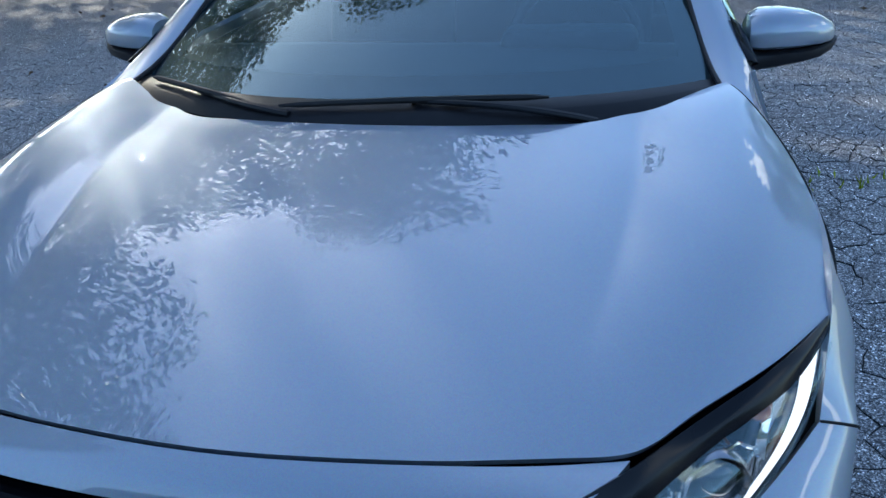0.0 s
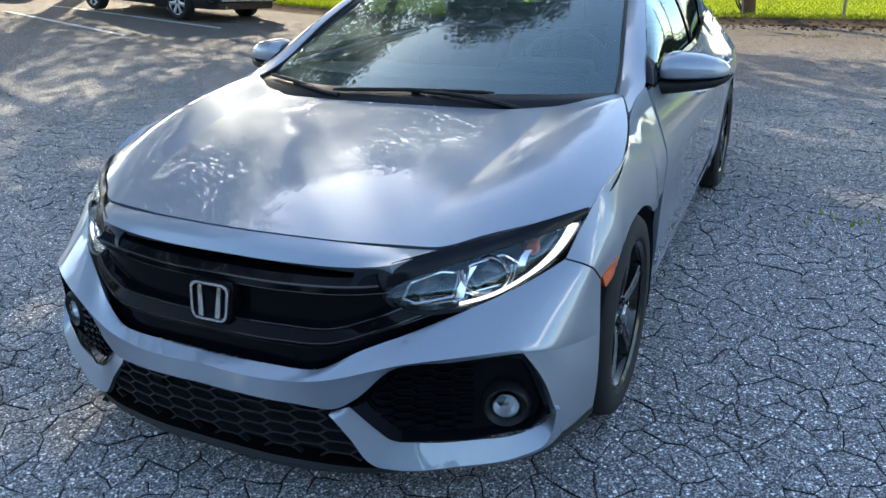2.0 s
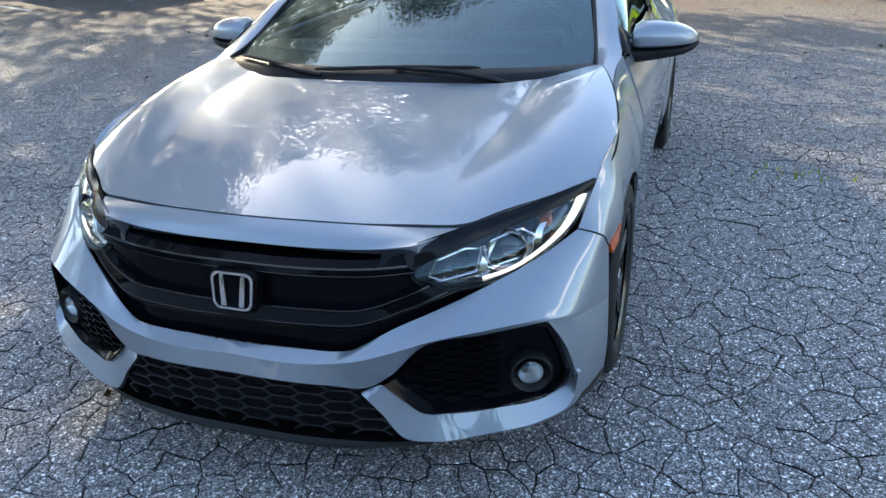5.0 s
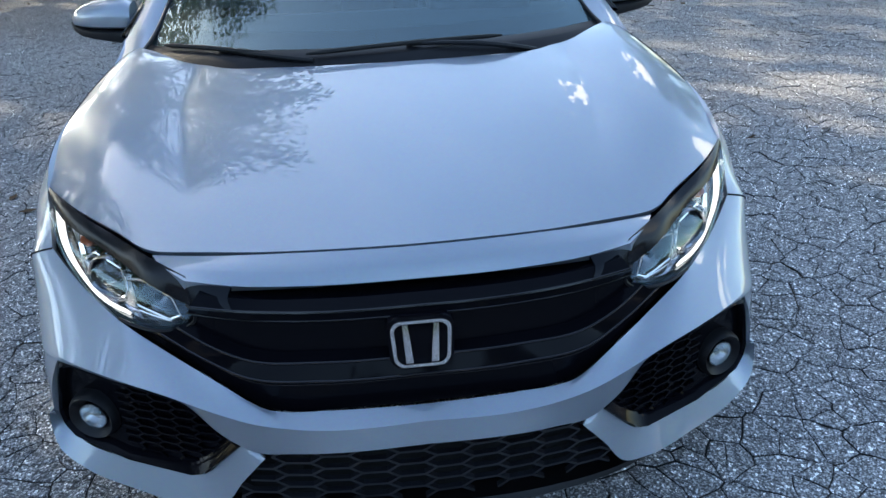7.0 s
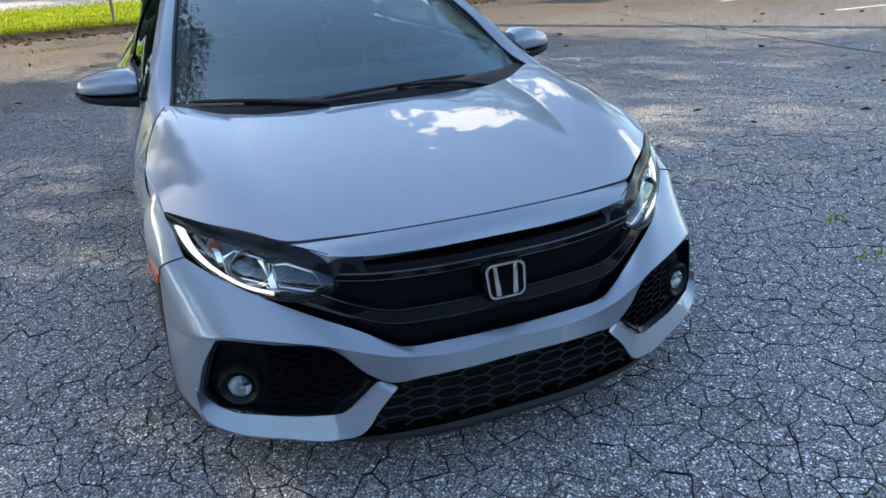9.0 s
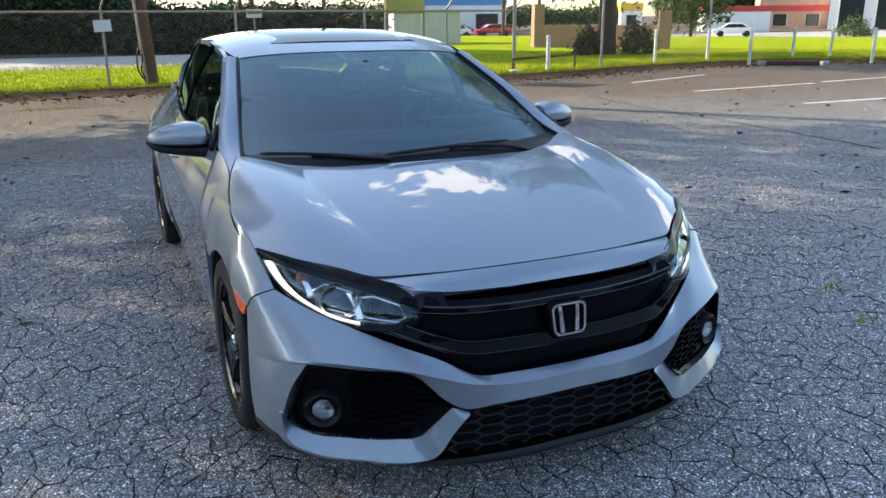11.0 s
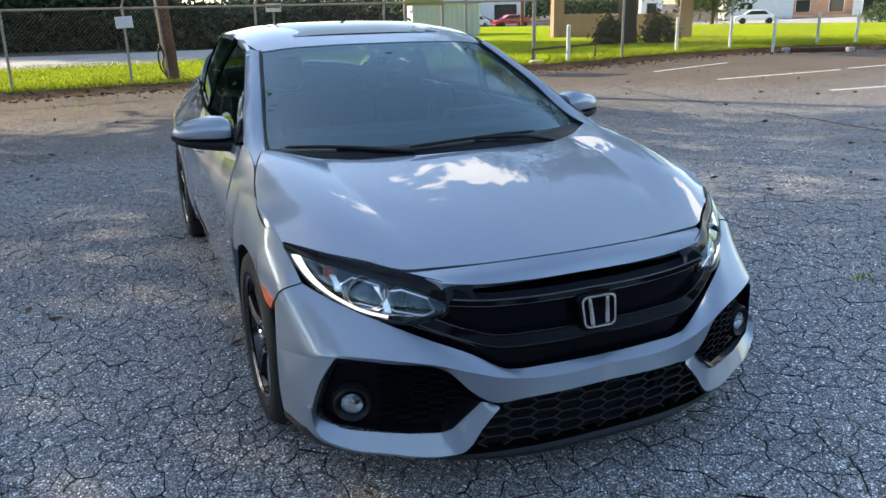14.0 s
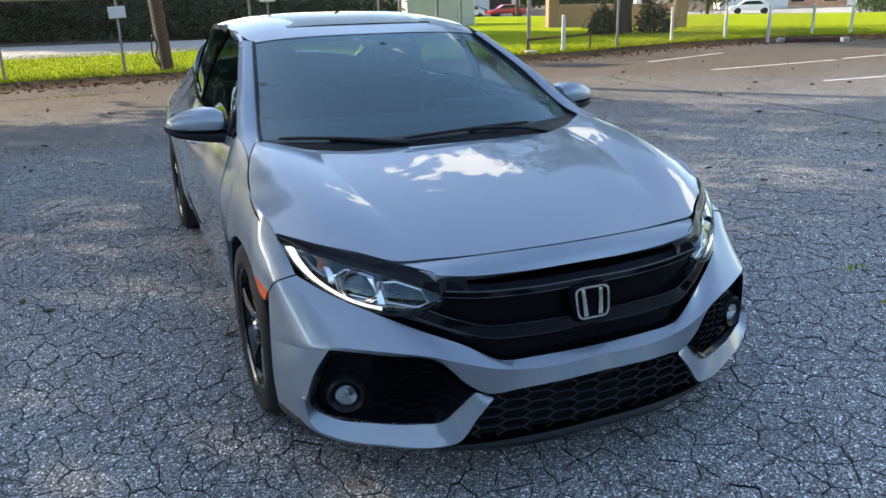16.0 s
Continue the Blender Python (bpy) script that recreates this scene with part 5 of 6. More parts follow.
spoiler = part("spoiler", skin(loft([wide([(0, 4.17, 1.08), (.3, 4.17, 1.07), (.575, 4.15, 1.035)]), wide([(0, 4.26, 1.085), (.3, 4.25, 1.075), (.60, 4.21, 1.03)]), wide([(0, 4.30, 1.06), (.3, 4.29, 1.05), (.62, 4.25, 1.0)])], 24, 6), .02, out=(0, 0, 1)), PAINT, car)
tail = part("tailgate", skin(loft([wide([(0, 4.28, 1.05), (.3, 4.28, 1.04), (.60, 4.25, .99)]), wide([(0, 4.40, .80), (.4, 4.39, .80), (.68, 4.36, .80)]), wide([(0, 4.46, .55), (.45, 4.45, .55), (.72, 4.38, .55)]), wide([(0, 4.44, .28), (.45, 4.42, .28), (.74, 4.34, .28)])], 30, 14)), PAINT, car)

# dark inner shell, wheel wells and floor
part("underbody", box((1.55, 3.9, .10), (0, 2.35, .24), .02), DARK, car, "dark underbody")
part("engine_bay", box((1.02, .85, .40), (0, .72, .46), .03), DARK, car)
part("crash_bar", box((.82, .12, .2), (0, .235, .55), .02), DARK, car)
backing = np.array([[(x - .05, y + .07, z) for x, y, z in col] for col in (curve([(.30, -.02, .36), (.31, -.01, .28), (.33, 0, .20)], 5), curve([(.48, .05, .47), (.48, .05, .35), (.48, .05, .21)], 5), curve([(.70, .15, .50), (.70, .15, .36), (.70, .15, .23)], 5), curve([(.86, .30, .55), (.86, .30, .40), (.85, .30, .25)], 5), curve([(.90, .46, .58), (.90, .46, .42), (.90, .46, .25)], 5))])
both("bumper_core", backing, DARK, car, 0, None)
part("firewall", box((1.36, .05, .6), (0, 1.32, .58), .01), DARK, car)
inner = np.array([[(side_x(y, z) - .07, y, z) for z in (.25, .45, .65, .80, belt(y) - .02)] for y in np.linspace(1.35, 4.30, 20)])
both("door_card", inner, DASH, car, .01, (1, 0, 0))
for ax in (FRONT_AXLE, REAR_AXLE):
    well = np.array([[(x, ax + .405 * math.cos(a), HUB_Z + .36 * math.sin(a)) for x in (.60, .72, .877)] for a in np.linspace(-.35, math.pi + .35, 24)])
    both("wheel_well", well, DARK, car, 0, None)
    back = np.array([[(.60, ax + r * math.cos(a), HUB_Z + .36 / .405 * r * math.sin(a)) for r in (.0, .405)] for a in np.linspace(-.35, math.pi + .35, 24)])
    both("well_back", back, DARK, car, 0, None)

# wheels: tyre, rim, ten spokes, hub
def wheel(x, y, sx):
    hub = Matrix.Translation((x, y, HUB_Z + .006)) @ Matrix.Diagonal((sx, 1, 1, 1))
    w = part("wheel", lathe([(.222, .098), (.232, .106), (.236, .100), (.230, .085), (.215, .05), (.212, -.06), (.225, -.09), (.235, -.095)], 64, m=hub), RIM, car, "black alloy wheel with slim spokes")
    part("tyre", lathe([(.230, .098), (.245, .112), (.275, .116), (.300, .108), (.312, .094), (.3165, .07), (.318, .035), (.313, .030), (.313, .024), (.3185, .02), (.3185, -.02), (.313, -.024), (.313, -.03), (.318, -.035), (.3165, -.07), (.305, -.10), (.28, -.115), (.24, -.105)], 72, m=hub), RUBBER, w, "black rubber tyre")
    part("brake_disc", lathe([(.0, .012), (.07, .012), (.14, .012), (.142, 0), (.0, 0)], 40, m=hub), GREYMETAL, w)
    part("inner_barrel", lathe([(.212, .0), (.10, -.03), (.0, -.03)], 40, m=hub), DARK, w)
    for k in range(10):
        a = 2 * math.pi * (k // 2) / 5 + (.16 if k % 2 else -.16)
        turn = Matrix.Rotation(a, 4, "X")
        bm = bmesh.new()
        rows = []
        for r, wd, xo in ((.045, .018, .078), (.10, .012, .088), (.16, .011, .094), (.222, .018, .096)):
            tilt = (.10 if k % 2 else -.10) * (r / .22)
            rows.append([(xo - .03, r * tilt - wd, r), (xo - .004, r * tilt - wd * .8, r), (xo, r * tilt - wd * .45, r), (xo, r * tilt + wd * .45, r), (xo - .004, r * tilt + wd * .8, r), (xo - .03, r * tilt + wd, r)])
        skin(np.array(rows), bm=bm)
        bmesh.ops.transform(bm, matrix=hub @ turn, verts=bm.verts)
        part("spoke", bm, RIM, w)
    part("hub_cap", lathe([(.0, .100), (.026, .099), (.032, .092), (.034, .07)], 28, m=hub), GREYMETAL, w, "grey hub cap")
    for k in range(5):
        a = 2 * math.pi * k / 5 + .3
        part("wheel_nut", lathe([(.0, .094), (.009, .094), (.010, .07)], 8, m=hub @ Matrix.Translation((0, .053 * math.cos(a), .053 * math.sin(a)))), CHROME, w)
for y in (FRONT_AXLE, REAR_AXLE):
    for sx in (1, -1):
        wheel(sx * .775, y, sx)

# door mirrors: painted cap over a black base and arm
for sx in (1, -1):
    secs = []
    for x, yc, hy, zt, zb in ((.806, 1.568, .050, .992, .950), (.815, 1.567, .072, 1.020, .943), (.84, 1.570, .083, 1.035, .940), (.89, 1.582, .086, 1.036, .940), (.945, 1.597, .082, 1.028, .942), (.99, 1.611, .070, 1.014, .945), (1.020, 1.624, .052, .997, .949), (1.036, 1.632, .026, .979, .956)):
        sec = []
        for a in np.linspace(0, 2 * math.pi, 26, endpoint=False):
            c, s2 = math.cos(a), math.sin(a)
            zm = zb + (zt - zb) * .30
            yy = yc + hy * (abs(c) ** .72) * np.sign(c)
            zz = zm + ((zt - zm) * abs(s2) ** .85 if s2 > 0 else -(zm - zb) * abs(s2) ** .45)
            sec.append((sx * x, yy, zz))
        secs.append(sec)
    bm = skin(np.array(secs), closed=True)
    for end, mid in ((1.036, (1.632, .963)), (.806, (1.568, .965))):
        bm.faces.new([v for v in sorted((v for v in bm.verts if abs(abs(v.co.x) - end) < 1e-4), key=lambda v: math.atan2(v.co.z - mid[1], v.co.y - mid[0]))])
    mirror = part("door_mirror", bm, PAINT, car, "silver-blue mirror cap on a black base")
    base = []
    for x, yc, hy, zt, zb in ((.745, 1.512, .045, .945, .872), (.79, 1.530, .052, .942, .882), (.82, 1.550, .066, .943, .889), (.88, 1.577, .081, .943, .896), (.95, 1.598, .080, .945, .906), (.995, 1.613, .068, .948, .914), (1.025, 1.627, .050, .953, .926), (1.042, 1.636, .024, .958, .942)):
        base.append([(sx * x, yc + hy * (abs(math.cos(a)) ** .6) * np.sign(math.cos(a)), (zt + zb) / 2 + (zt - zb) / 2 * (abs(math.sin(a)) ** .5) * np.sign(math.sin(a))) for a in np.linspace(0, 2 * math.pi, 20, endpoint=False)])
    part("mirror_base", skin(np.array(base), closed=True), SATIN, mirror, "black mirror base and arm")
    part("mirror_glass", box((.12, .004, .045), (sx * .92, 1.668, .985), .001), CHROME, mirror)

# cowl and wipers
cowl = loft([wide([(0, .955, .898), (.3, .985, .898), (.55, 1.09, .900), (.735, 1.235, .915)]), wide([(0, .985, .925), (.3, 1.015, .925), (.55, 1.12, .922), (.725, 1.26, .922)]), wide([(0, 1.03, .940), (.3, 1.06, .938), (.55, 1.165, .933), (.715, 1.29, .928)])], 40, 5)
part("cowl", skin(cowl), SATIN, car, "black cowl strip under the windshield")
def wiper(p0, p1, pivot, elbow):
    w = part("wiper", tube(curve([pivot, elbow, [(a + b2) / 2 for a, b2 in zip(p0, p1)]], 12), [.008, .009, .009, .009, .008, .008, .008, .007, .007, .006, .006, .005], 8), SATIN, car, "black windshield wiper")
    bl = curve([p0, [(a + b2) / 2 + (.0, -.012, .006)[k] for k, (a, b2) in enumerate(zip(p0, p1))], p1], 14)
    bm = tube(bl, [.003] + [.007] * 12 + [.003], 6)
    part("wiper_blade", bm, RUBBER, w)
    return w
wiper((-.22, .985, .938), (.36, 1.050, .946), (.46, 1.035, .900), (.30, .998, .936))
wiper((-.655, 1.215, .940), (-.30, 1.01, .934), (-.20, .985, .918), (-.26, .995, .926))

# cabin
part("dashboard", skin(loft([wide([(0, 1.10, .925), (.4, 1.16, .922), (.68, 1.32, .918)]), wide([(0, 1.40, .945), (.4, 1.42, .942), (.72, 1.50, .930)]), wide([(0, 1.62, .935), (.4, 1.62, .935), (.74, 1.64, .925)]), wide([(0, 1.66, .80), (.4, 1.66, .78), (.74, 1.66, .78)]), wide([(0, 1.60, .50), (.4, 1.60, .50), (.74, 1.60, .50)])], 30, 16)), DASH, car, "dark grey dashboard")
part("binnacle", box((.36, .16, .07), (.37, 1.58, .955), .03, seg=3), DASH, car)
sw = Matrix.Translation((.37, 1.80, .90)) @ pose(0, 0, 0, 62, 0, 0)
ring_pts = [sw @ Vector((.185 * math.cos(a), .185 * math.sin(a), 0)) for a in np.linspace(0, 2 * math.pi, 41)]
wheel_ob = part("steering_wheel", tube([p[:] for p in ring_pts], .016, 10, cap=False), DASH, car, "dark steering wheel")
part("steering_hub", lathe([(.0, .02), (.06, .015), (.075, -.02), (.05, -.08)], 24, m=sw @ pose(0, 0, 0, 0, -90, 0)), DASH, wheel_ob)
for a in (0, math.pi, -math.pi / 2):
    part("steering_spoke", tube([(sw @ Vector((.05 * math.cos(a), .05 * math.sin(a), 0)))[:], (sw @ Vector((.18 * math.cos(a), .18 * math.sin(a), 0)))[:]], .017, 8), DASH, wheel_ob)
def seat(x, y, wide_x, tall=.54):
    s = part("seat", box((wide_x, .52, .16), (x, y, .48), .06, seg=3), SEAT, car, "dark fabric car seat")
    part("backrest", box((wide_x, .15, tall), (x, y + .33, .49 + tall / 2), .06, turn=pose(0, 0, 0, -18, 0, 0), seg=3), SEAT, s)
    return s
for x in (.37, -.37):
    s = seat(x, 2.12, .5)
    part("headrest", box((.26, .10, .18), (x, 2.58, 1.12), .05, seg=3), SEAT, s)
s = seat(0, 3.05, 1.25, .44)
for x in (.42, -.42):
    part("headrest", box((.24, .09, .12), (x, 3.50, 1.02), .04, seg=3), SEAT, s)
part("rear_view_mirror", box((.21, .03, .055), (0, 1.86, 1.185), .014), DASH, car)
part("sensor_housing", box((.05, .10, .05), (0, 1.86, 1.225), .015), DASH, car)
headliner = [[(x * .96, y, z - .03) for x, y, z in r] for r in roof_rails]
part("headliner", skin(loft([wide(r) for r in headliner], 24, 12)), DASH, car, "dark roof lining")
both("pillar_lining", pillar - np.array((.03, .0, .012)), DASH, car)

# ---- things round the lot ----
pole = thing("utility_pole", "weathered brown wooden utility pole with black cables on its side", "utility pole", (.07, 15.9, .05))
part("pole", tube([(0, 0, -.2), (-.09, 0, 1.6), (-.17, 0, 3), (-.5, 0, 9.0)], [.145, .135, .13, .10], 18), POLEWOOD, pole)
part("cable", tube(curve([(-.12, -.10, .12), (-.24, -.11, .3), (-.27, -.12, .55), (-.22, -.12, .78), (-.16, -.13, .6), (-.20, -.14, .35), (-.13, -.14, .18)], 30), .016, 8), SATIN, pole, "coiled black cable")
part("conduit", tube([(-.11, -.11, .1), (-.19, -.11, 1.6), (-.27, -.10, 3.0), (-.56, -.08, 8.5)], .025, 8), GALV, pole)

FX = [(-24, 17.9), (-20, 16.6), (-15.0, 15.3), (-11.5, 14.7), (-7.6, 14.5), (-5.2, 14.9), (-2.9, 15.1), (-.79, 15.2), (1.76, 15.2), (4.6, 15.3), (6.6, 15.3), (8.5, 15.5)]
def fence(points, height, label, posts_mat, post_r, mesh=.075, rail=True, arms=False):
    f = thing("chain_link_fence", label, "fence", (points[0][0], points[0][1], 0))
    o = Vector((points[0][0], points[0][1], 0))
    for x, y in points:
        part("post", tube([(x - o.x, y - o.y, rise(x, y) - .1), (x - o.x, y - o.y, rise(x, y) + .2 + height)], post_r, 10), posts_mat, f)
        if arms:
            part("arm", tube([(x - o.x, y - o.y, rise(x, y) + .19 + height), (x - o.x + .12, y - o.y - .28, rise(x, y) + .5 + height)], post_r * .8, 8), posts_mat, f, "angled arm for barbed wire")
    bm = bmesh.new()
    for (x0, y0), (x1, y1) in zip(points, points[1:]):
        length = math.hypot(x1 - x0, y1 - y0)
        ux, uy = (x1 - x0) / length, (y1 - y0) / length
        z0 = rise((x0 + x1) / 2, (y0 + y1) / 2) + .14
        for sgn in (1, -1):
            s = -height
            while s < length + height:
                a, c = (s, 0.0), (s + height, height)
                if a[0] < 0:
                    a = (0.0, -s)
                if c[0] > length:
                    c = (length, length - s)
                if c[0] - a[0] > .02:
                    pts = []
                    for u, w in (a, c):
                        uu = u if sgn == 1 else length - u
                        pts.append(Vector((x0 + ux * uu - o.x, y0 + uy * uu - o.y, z0 + w)))
                    side = Vector((ux, uy, 0)) * .0022
                    bm.faces.new([bm.verts.new(q) for q in (pts[0] - side, pts[0] + side, pts[1] + side, pts[1] - side)])
                    dep = Vector((-uy, ux, 0)) * .0022
                    bm.faces.new([bm.verts.new(q) for q in (pts[0] - dep, pts[0] + dep, pts[1] + dep, pts[1] - dep)])
                s += mesh
        if rail:
            part("top_rail", tube([(x0 - o.x, y0 - o.y, z0 + height), (x1 - o.x, y1 - o.y, z0 + height)], .022, 8), WIRE, f)
    wires = part("wire_mesh", bm, WIRE, f, "woven galvanised wire mesh", smooth=False)
    tagged(wires, kind="stuff")
    return f


fence(FX, 1.42, "tall galvanised chain-link fence along the lawn", GALV, .025, arms=True)
fence([(8.5, 15.5), (8.75, 15.9), (11.15, 15.55), (15.95, 16.9)], 1.95, "tall chain-link gate panel beside the lawn", GALV, .035, rail=False)
fence([(13.83, 16.7), (15.87, 16.8), (16.75, 16.0), (19.46, 16.9), (20.75, 16.57), (20.3, 14.7), (24.5, 11.9)], .85, "low chain-link fence on white posts", WHITEPAINT, .045, rail=False)
bol = thing("bollard", "short white painted post beside the gate", "bollard", (9.45, 15.42, 0))
part("post", tube([(0, 0, -.1), (0, 0, .95), (0, 0, .97)], [.05, .05, .03], 12), WHITEPAINT, bol)
gate_post = thing("gate_block", "grey concrete block at the fence corner", "block", (8.4, 15.2, 0))
part("block", box((.28, .24, .16), (0, 0, .1), .03), CONCRETE, gate_post)
rail_pipe = thing("pipe_rail", "low rusty pipe rail on the grass", "rail", (8.4, 15.35, .1))
part("rail", tube([(0, 0, .0), (0, 0, .32), (2.2, .6, .36), (2.2, .6, 0)], .03, 8), POLEWOOD, rail_pipe)

sign = thing("blank_sign", "blank white metal sign panel on a fence post", "sign", (-.79, 15.14, 1.30))
part("panel", box((.32, .012, .22), (0, 0, 0), .006, turn=pose(0, 0, 0, 0, -3, -8)), WHITEPAINT, sign)
board = thing("notice_board", "olive yellow board fixed to the fence posts", "sign board", (5.65, 15.5, 1.9))
part("panel", box((1.05, .03, .8), (0, 0, 0), .008, turn=pose(0, 0, 0, 0, 0, 12)), OLIVE, board)
for x in (-.5, .5):
    part("leg", tube([(x, x * .2 + .04, -1.9), (x, x * .2 + .04, .5)], .04, 8), GALV, board)
small = thing("small_sign", "small red and white sign on a post", "sign", (4.0, 24.5, 1.55))
part("panel", box((.5, .02, .26), (0, 0, 0), .005), WHITEPAINT, small)
part("stripe", box((.44, .006, .08), (0, -.016, .03), .002), REDTRIM, small)
part("post", tube([(0, .03, -1.55), (0, .03, .1)], .03, 8), GALV, small)


# masonry entrance sign: two pillars and a low wall, laid in blocks
def masonry(name, x0, y0, x1, y1, z, thick, label):
    ob = thing(name, label, "masonry wall", (x0, y0, .1))
    length = math.hypot(x1 - x0, y1 - y0)
    ang = math.degrees(math.atan2(y1 - y0, x1 - x0))
    core = part("core", box((length - .02, thick - .03, z - .01), (0, 0, 0)), BRICK, ob, smooth=False)
    core.matrix_basis = pose((x1 - x0) / 2, (y1 - y0) / 2, z / 2, 0, 0, ang)
    rows = max(2, round(z / .2))
    nb = max(1, round(length / .4))
    bm = box((length / nb - .012, thick, z / rows - .012), bev=.006, seg=1)
    first = part("block", bm, BRICK, ob, smooth=False)
    for r in range(rows):
        for k in range(nb):
            u = (k + .5) / nb
            m = pose((x1 - x0) * u, (y1 - y0) * u, z * (r + .5) / rows, 0, 0, ang)
            b3 = first if r == k == 0 else first.copy()
            if b3 is not first:
                scene.collection.objects.link(b3)
            b3.matrix_basis = m
    return ob


masonry("sign_pillar", 16.55, 28.2, 17.0, 28.1, 1.8, .45, "tan masonry pillar of an entrance sign")
masonry("sign_wall", 17.02, 28.0, 19.95, 24.4, .95, .3, "low tan masonry wall on the lawn")
masonry("sign_pillar", 20.0, 24.2, 20.4, 23.9, 1.5, .45, "tan masonry pillar of an entrance sign")

# far buildings
def building(name, x, y, w, d, h, turn, wall, band, label, openings=(), band_h=.5, band_z=None):
    b = thing(name, label, "building", (x, y, rise(x, y)))
    b.rotation_euler = (0, 0, radians(turn))
    part("wall", box((w, d, h), (0, 0, h / 2), .03), wall, b, smooth=False)
    part("roof_band", box((w + .2, d + .2, band_h), (0, 0, (band_z or h) - band_h / 2 + .1), .03), band, b, smooth=False)
    for ox, oz, ow, oh in openings:
        win = part("window", box((ow, .12, oh), (ox, -d / 2, oz), .01), WINDOWDARK, b, smooth=False)
        for sx in (-1, 1):
            part("frame", box((.08, .18, oh + .1), (ox + sx * ow / 2, -d / 2, oz), .01), WHITEPAINT, win, smooth=False)
    return b


building("shop_building", 82.6, 85.1, 8.6, 7, 3.4, -35, WHITEPAINT, REDTRIM, "low white shop with a red roof band", ((-2.2, 1.7, .7, .7), (-1.2, 1.7, .7, .7)), .75, 3.35)
building("shop_building", 110.1, 99.9, 11.5, 9, 5.0, -40, BRICK, REDTRIM, "tan shop building with red awning", ((-2.5, 1.4, 2.2, 1.8), (2.5, 1.4, 2.2, 1.8)), .9, 3.6)
building("store_building", 112.5, 83.4, 17, 10, 7.5, -50, WHITEPAINT, WHITEPAINT, "white store building with dark open bays", ((-5.5, 2.4, 3.4, 4.6), (-.5, 2.4, 3.4, 4.6), (4.5, 2.4, 3.4, 4.6)), .4)
building("kiosk_building", 59.1, 77.4, 2.4, 2.4, 3.6, -30, WHITEPAINT, YELLOWTRIM, "small white kiosk with a yellow awning", ((0, 1.6, 1.2, 1.5),), .9)
building("fuel_station", 47, 98, 11, 8, 5.2, -25, WHITEPAINT, BLUETRIM, "white fuel station with a blue canopy band", ((-3, 1.6, 3, 2), (3, 1.6, 3, 2)), 1.6)
cont = building("storage_container", 14.6, 35.5, 3.3, 2.4, 1.6, -15, WHITEPAINT, WHITEPAINT, "white storage container behind the fence", (), .1)
for k in range(14):
    part("rib", box((.08, .04, 1.55), (-1.6 + k * .245, -1.22, .88), .01), WHITEPAINT, cont, smooth=False)
for k, (x, y, h) in enumerate(((12.5, 46, 8), (8.6, 52, 9), (27, 50, 9), (36, 60, 9), (7.0, 40, 8))):
    p2 = thing("street_pole", "tall dark utility pole beside the far road", "utility pole", (x, y, 0), "far utility poles")
    part("pole", tube([(0, 0, -.1), (0, 0, h)], [.14, .1], 10), POLEWOOD, p2)
    part("cross_arm", box((1.8, .1, .12), (0, 0, h - .8), .01), POLEWOOD, p2)
for k, (x, y, mat, a) in enumerate(((31, 76, REDLENS, 10), (36, 78, WHITEPAINT, 20), (42, 80, REDLENS, -10), (62.0, 63.5, WHITEPAINT, -40), (39, 84, CARDARK, 0))):
    far = thing("distant_car", ("red" if mat is REDLENS else "white" if mat is WHITEPAINT else "dark") + " car parked far beyond the lawn", "car", (x, y, rise(x, y) + .1), "distant cars")
    far.rotation_euler = (0, 0, radians(a))
    prof = [(-2.1, .35), (-2.15, .7), (-1.3, .85), (-.6, 1.35), (.8, 1.38), (1.5, .95), (2.1, .85), (2.15, .4)]
    part("body", prism(prof, 1.7, m=pose(0, .85, 0, 90, 0, 0), bev=.05), mat, far)
    for sx in (-1.3, 1.3):
        for sy in (-.8, .8):
            part("wheel", lathe([(.0, -.1), (.2, -.1), (.31, -.08), (.31, .08), (.2, .1), (.0, .1)], 18, m=Matrix.Translation((sx, sy, .31)) @ pose(0, 0, 0, 0, 0, 90)), RUBBER, far)
    part("side_glass", prism([(-1.1, .92), (-.55, 1.28), (.75, 1.3), (1.25, .95)], 1.72, m=pose(0, .86, 0, 90, 0, 0)), WINDOWDARK, far)

# kerb logs at the edge of the eastern lawn
log = thing("kerb_log", "brown weathered timber kerb at the lawn's edge", "kerb", (17.9, 15.2, .0))
part("timber", box((1.75, .2, .16), (-.05, 0, .06), .03, turn=pose(0, 0, 0, 0, 0, -30), seg=3), POLEWOOD, log)
for x, y in ((17.0, 15.75), (18.4, 14.75)):
    st = thing("kerb_stone", "pale broken concrete kerb stone", "kerb stone", (x, y, .0), "kerb stones")
    part("stone", box((.24, .17, .14), (0, 0, .06), .035, seg=3), CONCRETE, st)

# charcoal sedan parked under the trees, seen from behind
sedan = thing("sedan_car", "charcoal grey sedan parked under the trees with silver wheels", "car", (-11.10, 11.87, .285))
sedan.rotation_euler = (.04, -.046, radians(169.2))
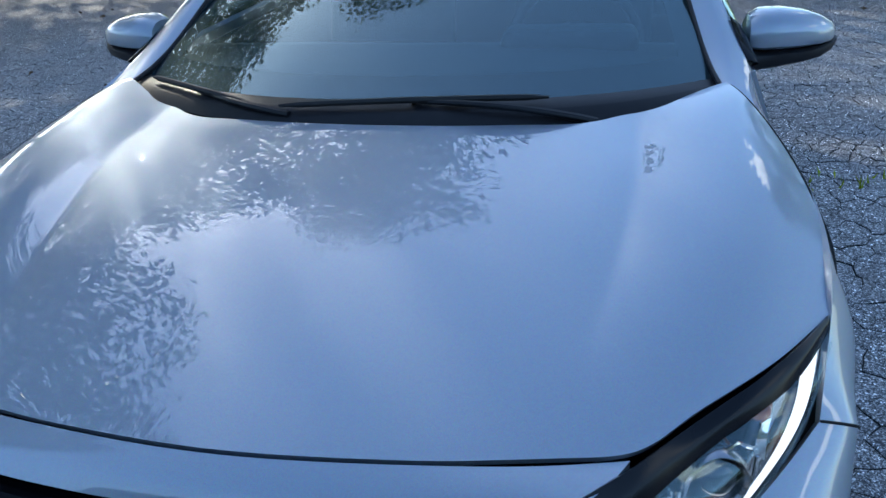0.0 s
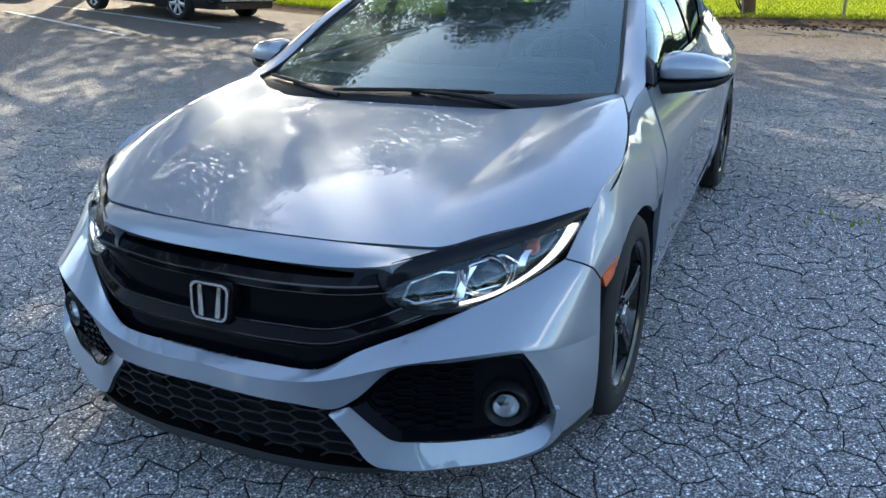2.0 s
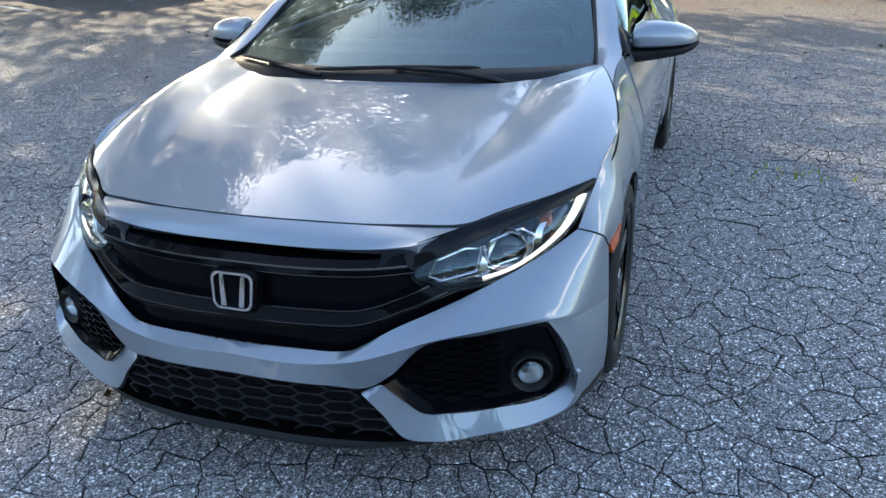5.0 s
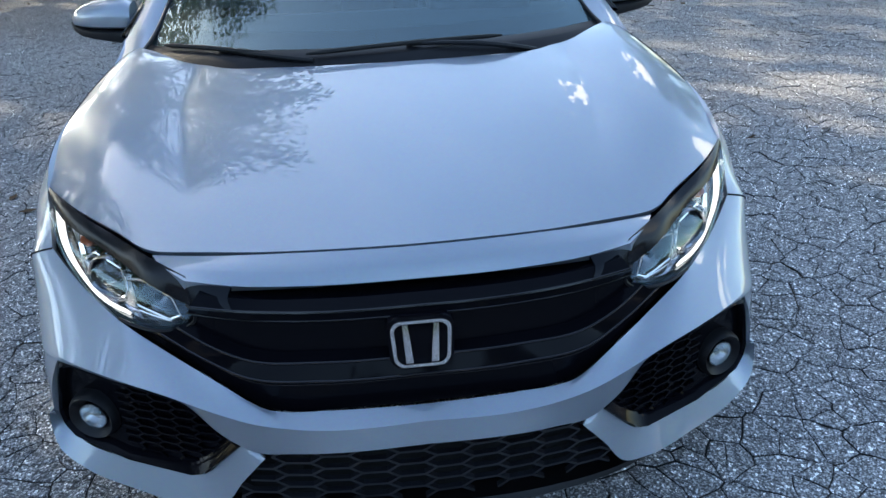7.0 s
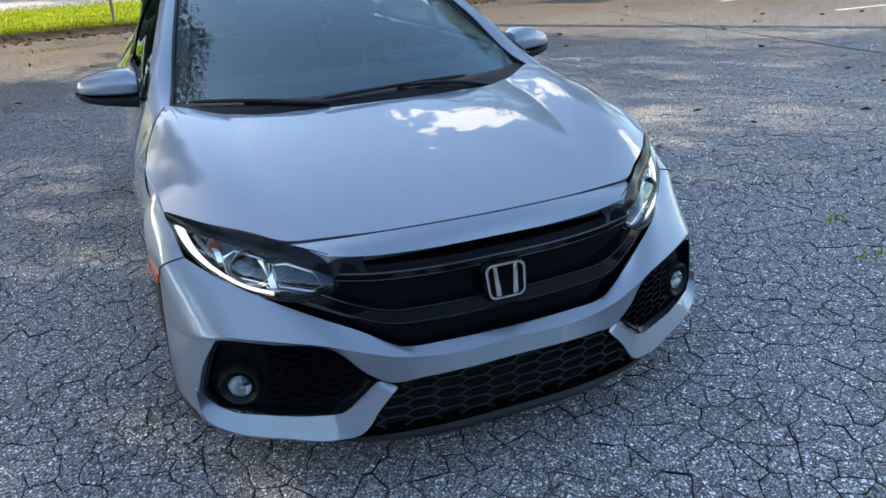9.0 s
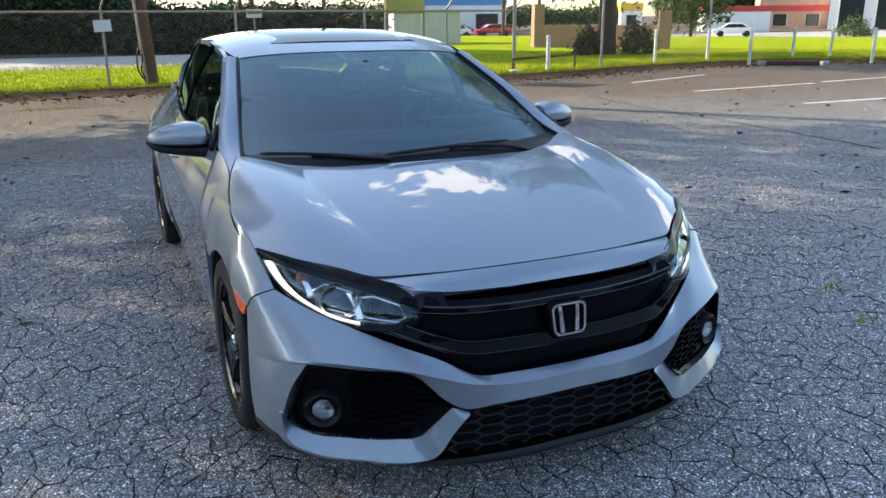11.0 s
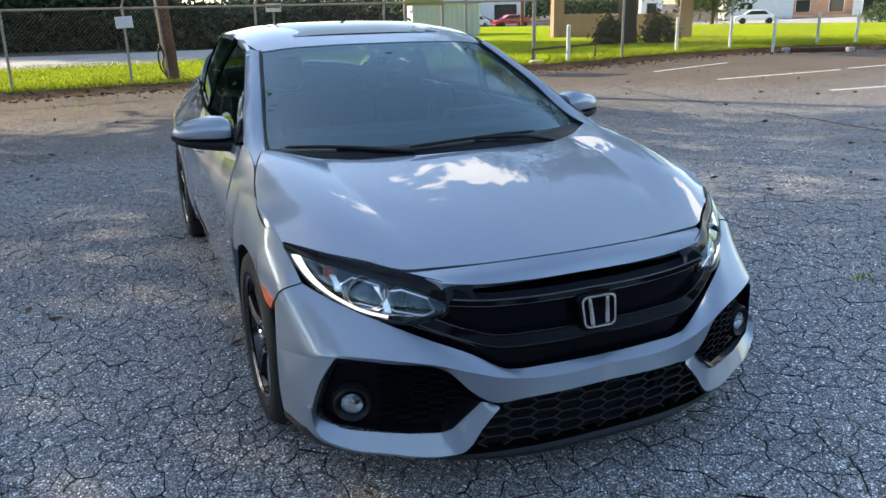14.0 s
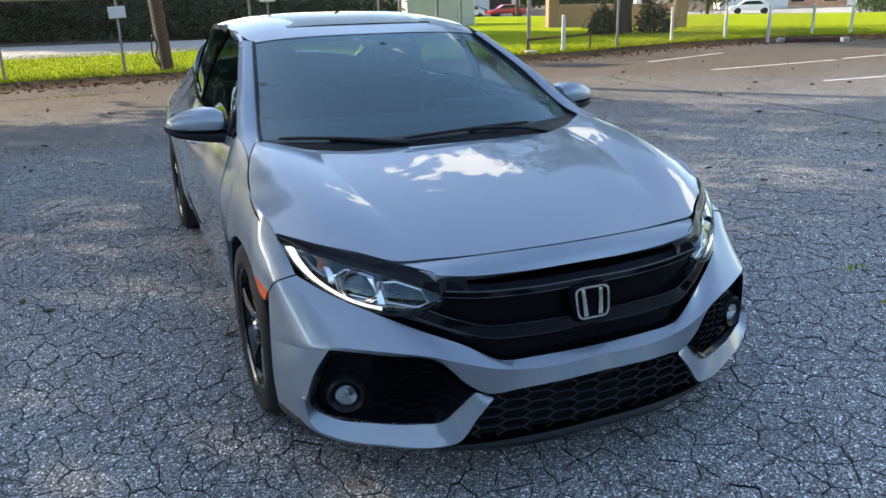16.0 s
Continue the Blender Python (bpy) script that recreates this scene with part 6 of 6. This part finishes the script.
# local frame: nose towards +x, width along y
def sed(x, z):
    w = np.interp(x, (-2.35, -2.2, -1.4, 1.4, 2.1, 2.35), (.70, .82, .89, .89, .82, .66))
    return float(w + np.interp(z, (.2, .35, .6, .85, .95), (-.06, -.01, 0, -.03, -.07)))
secs = []
for x in np.linspace(-2.35, 2.35, 60):
    lo = .24
    for ax in (-1.4, 1.4):
        q = 1 - ((x - ax) / .37) ** 2
        if q > 0:
            lo = max(lo, .33 + .34 * math.sqrt(q))
    hi = float(np.interp(x, (-2.35, -2.25, -1.6, -1.0, 1.0, 2.0, 2.35), (.80, 1.02, 1.06, .98, .95, .82, .60)))
    col = [(x, -sed(x, z), z) for z in np.linspace(lo, hi - .03, 9)] + [(x, -sed(x, hi) * .8, hi), (x, 0, hi + .02), (x, sed(x, hi) * .8, hi)] + [(x, sed(x, z), z) for z in np.linspace(hi - .03, lo, 9)]
    secs.append(col)
bm = skin(np.array(secs))
bm.faces.new([bm.verts.new(p) for p in secs[0]])
part("body", bm, CARDARK, sedan)
cab = loft([[(-1.75, -.62, 1.04), (-.9, -.60, 1.40), (.2, -.60, 1.42), (1.15, -.66, .98)], [(-1.80, -.3, 1.07), (-.9, -.3, 1.46), (.2, -.3, 1.47), (1.2, -.3, .99)], [(-1.80, .3, 1.07), (-.9, .3, 1.46), (.2, .3, 1.47), (1.2, .3, .99)], [(-1.75, .62, 1.04), (-.9, .60, 1.40), (.2, .60, 1.42), (1.15, .66, .98)]], 30, 12)
part("roof", skin(cab), CARDARK, sedan)
for sy in (-1, 1):
    g = loft([[(-1.6, sy * .80, .98), (0, sy * .84, .97), (1.1, sy * .80, .96)], [(-.95, sy * .62, 1.38), (-.3, sy * .62, 1.42), (.25, sy * .62, 1.40)]], 16, 5)
    part("side_window", skin(g), WINDOWDARK, sedan)
    part("tail_light", box((.10, .36, .16), (-2.27, sy * .60, .84), .03), REDLENS, sedan, "red tail light")
    for x in (-1.4, 1.4):
        hub = Matrix.Translation((x, sy * .80, .33)) @ pose(0, 0, 0, 0, 0, 90 * sy)
        wl2 = part("wheel", lathe([(.235, .09), (.215, .05), (.20, .02), (.0, .02)], 40, m=hub), DARK, sedan, "silver seven-spoke wheel")
        part("tyre", lathe([(.235, .09), (.27, .105), (.315, .09), (.33, .05), (.33, -.08), (.30, -.1), (.2, -.1)], 44, m=hub), RUBBER, wl2)
        part("rim", lathe([(.245, .088), (.235, .098), (.222, .09), (.218, .07)], 40, m=hub), GREYMETAL, wl2)
        for k in range(7):
            bm = skin(np.array([[(.075, -.035, .03), (.085, 0, .03), (.075, .035, .03)], [(.085, -.030, .14), (.095, 0, .14), (.085, .030, .14)], [(.085, -.045, .228), (.092, 0, .228), (.085, .045, .228)]]))
            bmesh.ops.transform(bm, matrix=hub @ Matrix.Rotation(2 * math.pi * k / 7, 4, "X"), verts=bm.verts)
            part("spoke", bm, ALLOY, wl2)
part("rear_bumper", box((.28, 1.62, .30), (-2.25, 0, .50), .08, seg=3), CARDARK, sedan)
part("bumper_strip", box((.02, 1.3, .03), (-2.395, 0, .40), .008), GREYMETAL, sedan)
part("plate", box((.012, .31, .15), (-2.36, 0, .80), .004), WHITEPAINT, sedan, "pale number plate with plain grey bars")
for k in range(4):
    part("plate_bar", box((.006, .035, .07), (-2.369, -.09 + k * .06, .80)), GREYMETAL, sedan)
part("exhaust", tube([(-2.2, .5, .27), (-2.36, .5, .27)], .03, 10), GREYMETAL, sedan)

# things at the far west edge of the lot
bin_box = thing("dark_crate", "dark open crate beside a grey block wall", "crate", (-16.3, 13.4, rise(-16.3, 13.4)))
part("crate", box((.7, .5, .35), (0, 0, .18), .02), SATIN, bin_box)
shed = thing("grey_wall_block", "grey concrete wall block at the lot's edge", "wall", (-17.6, 13.3, rise(-17.6, 13.3)))
part("block", box((1.8, .3, 1.3), (0, 0, .6), .02), CONCRETE, shed)
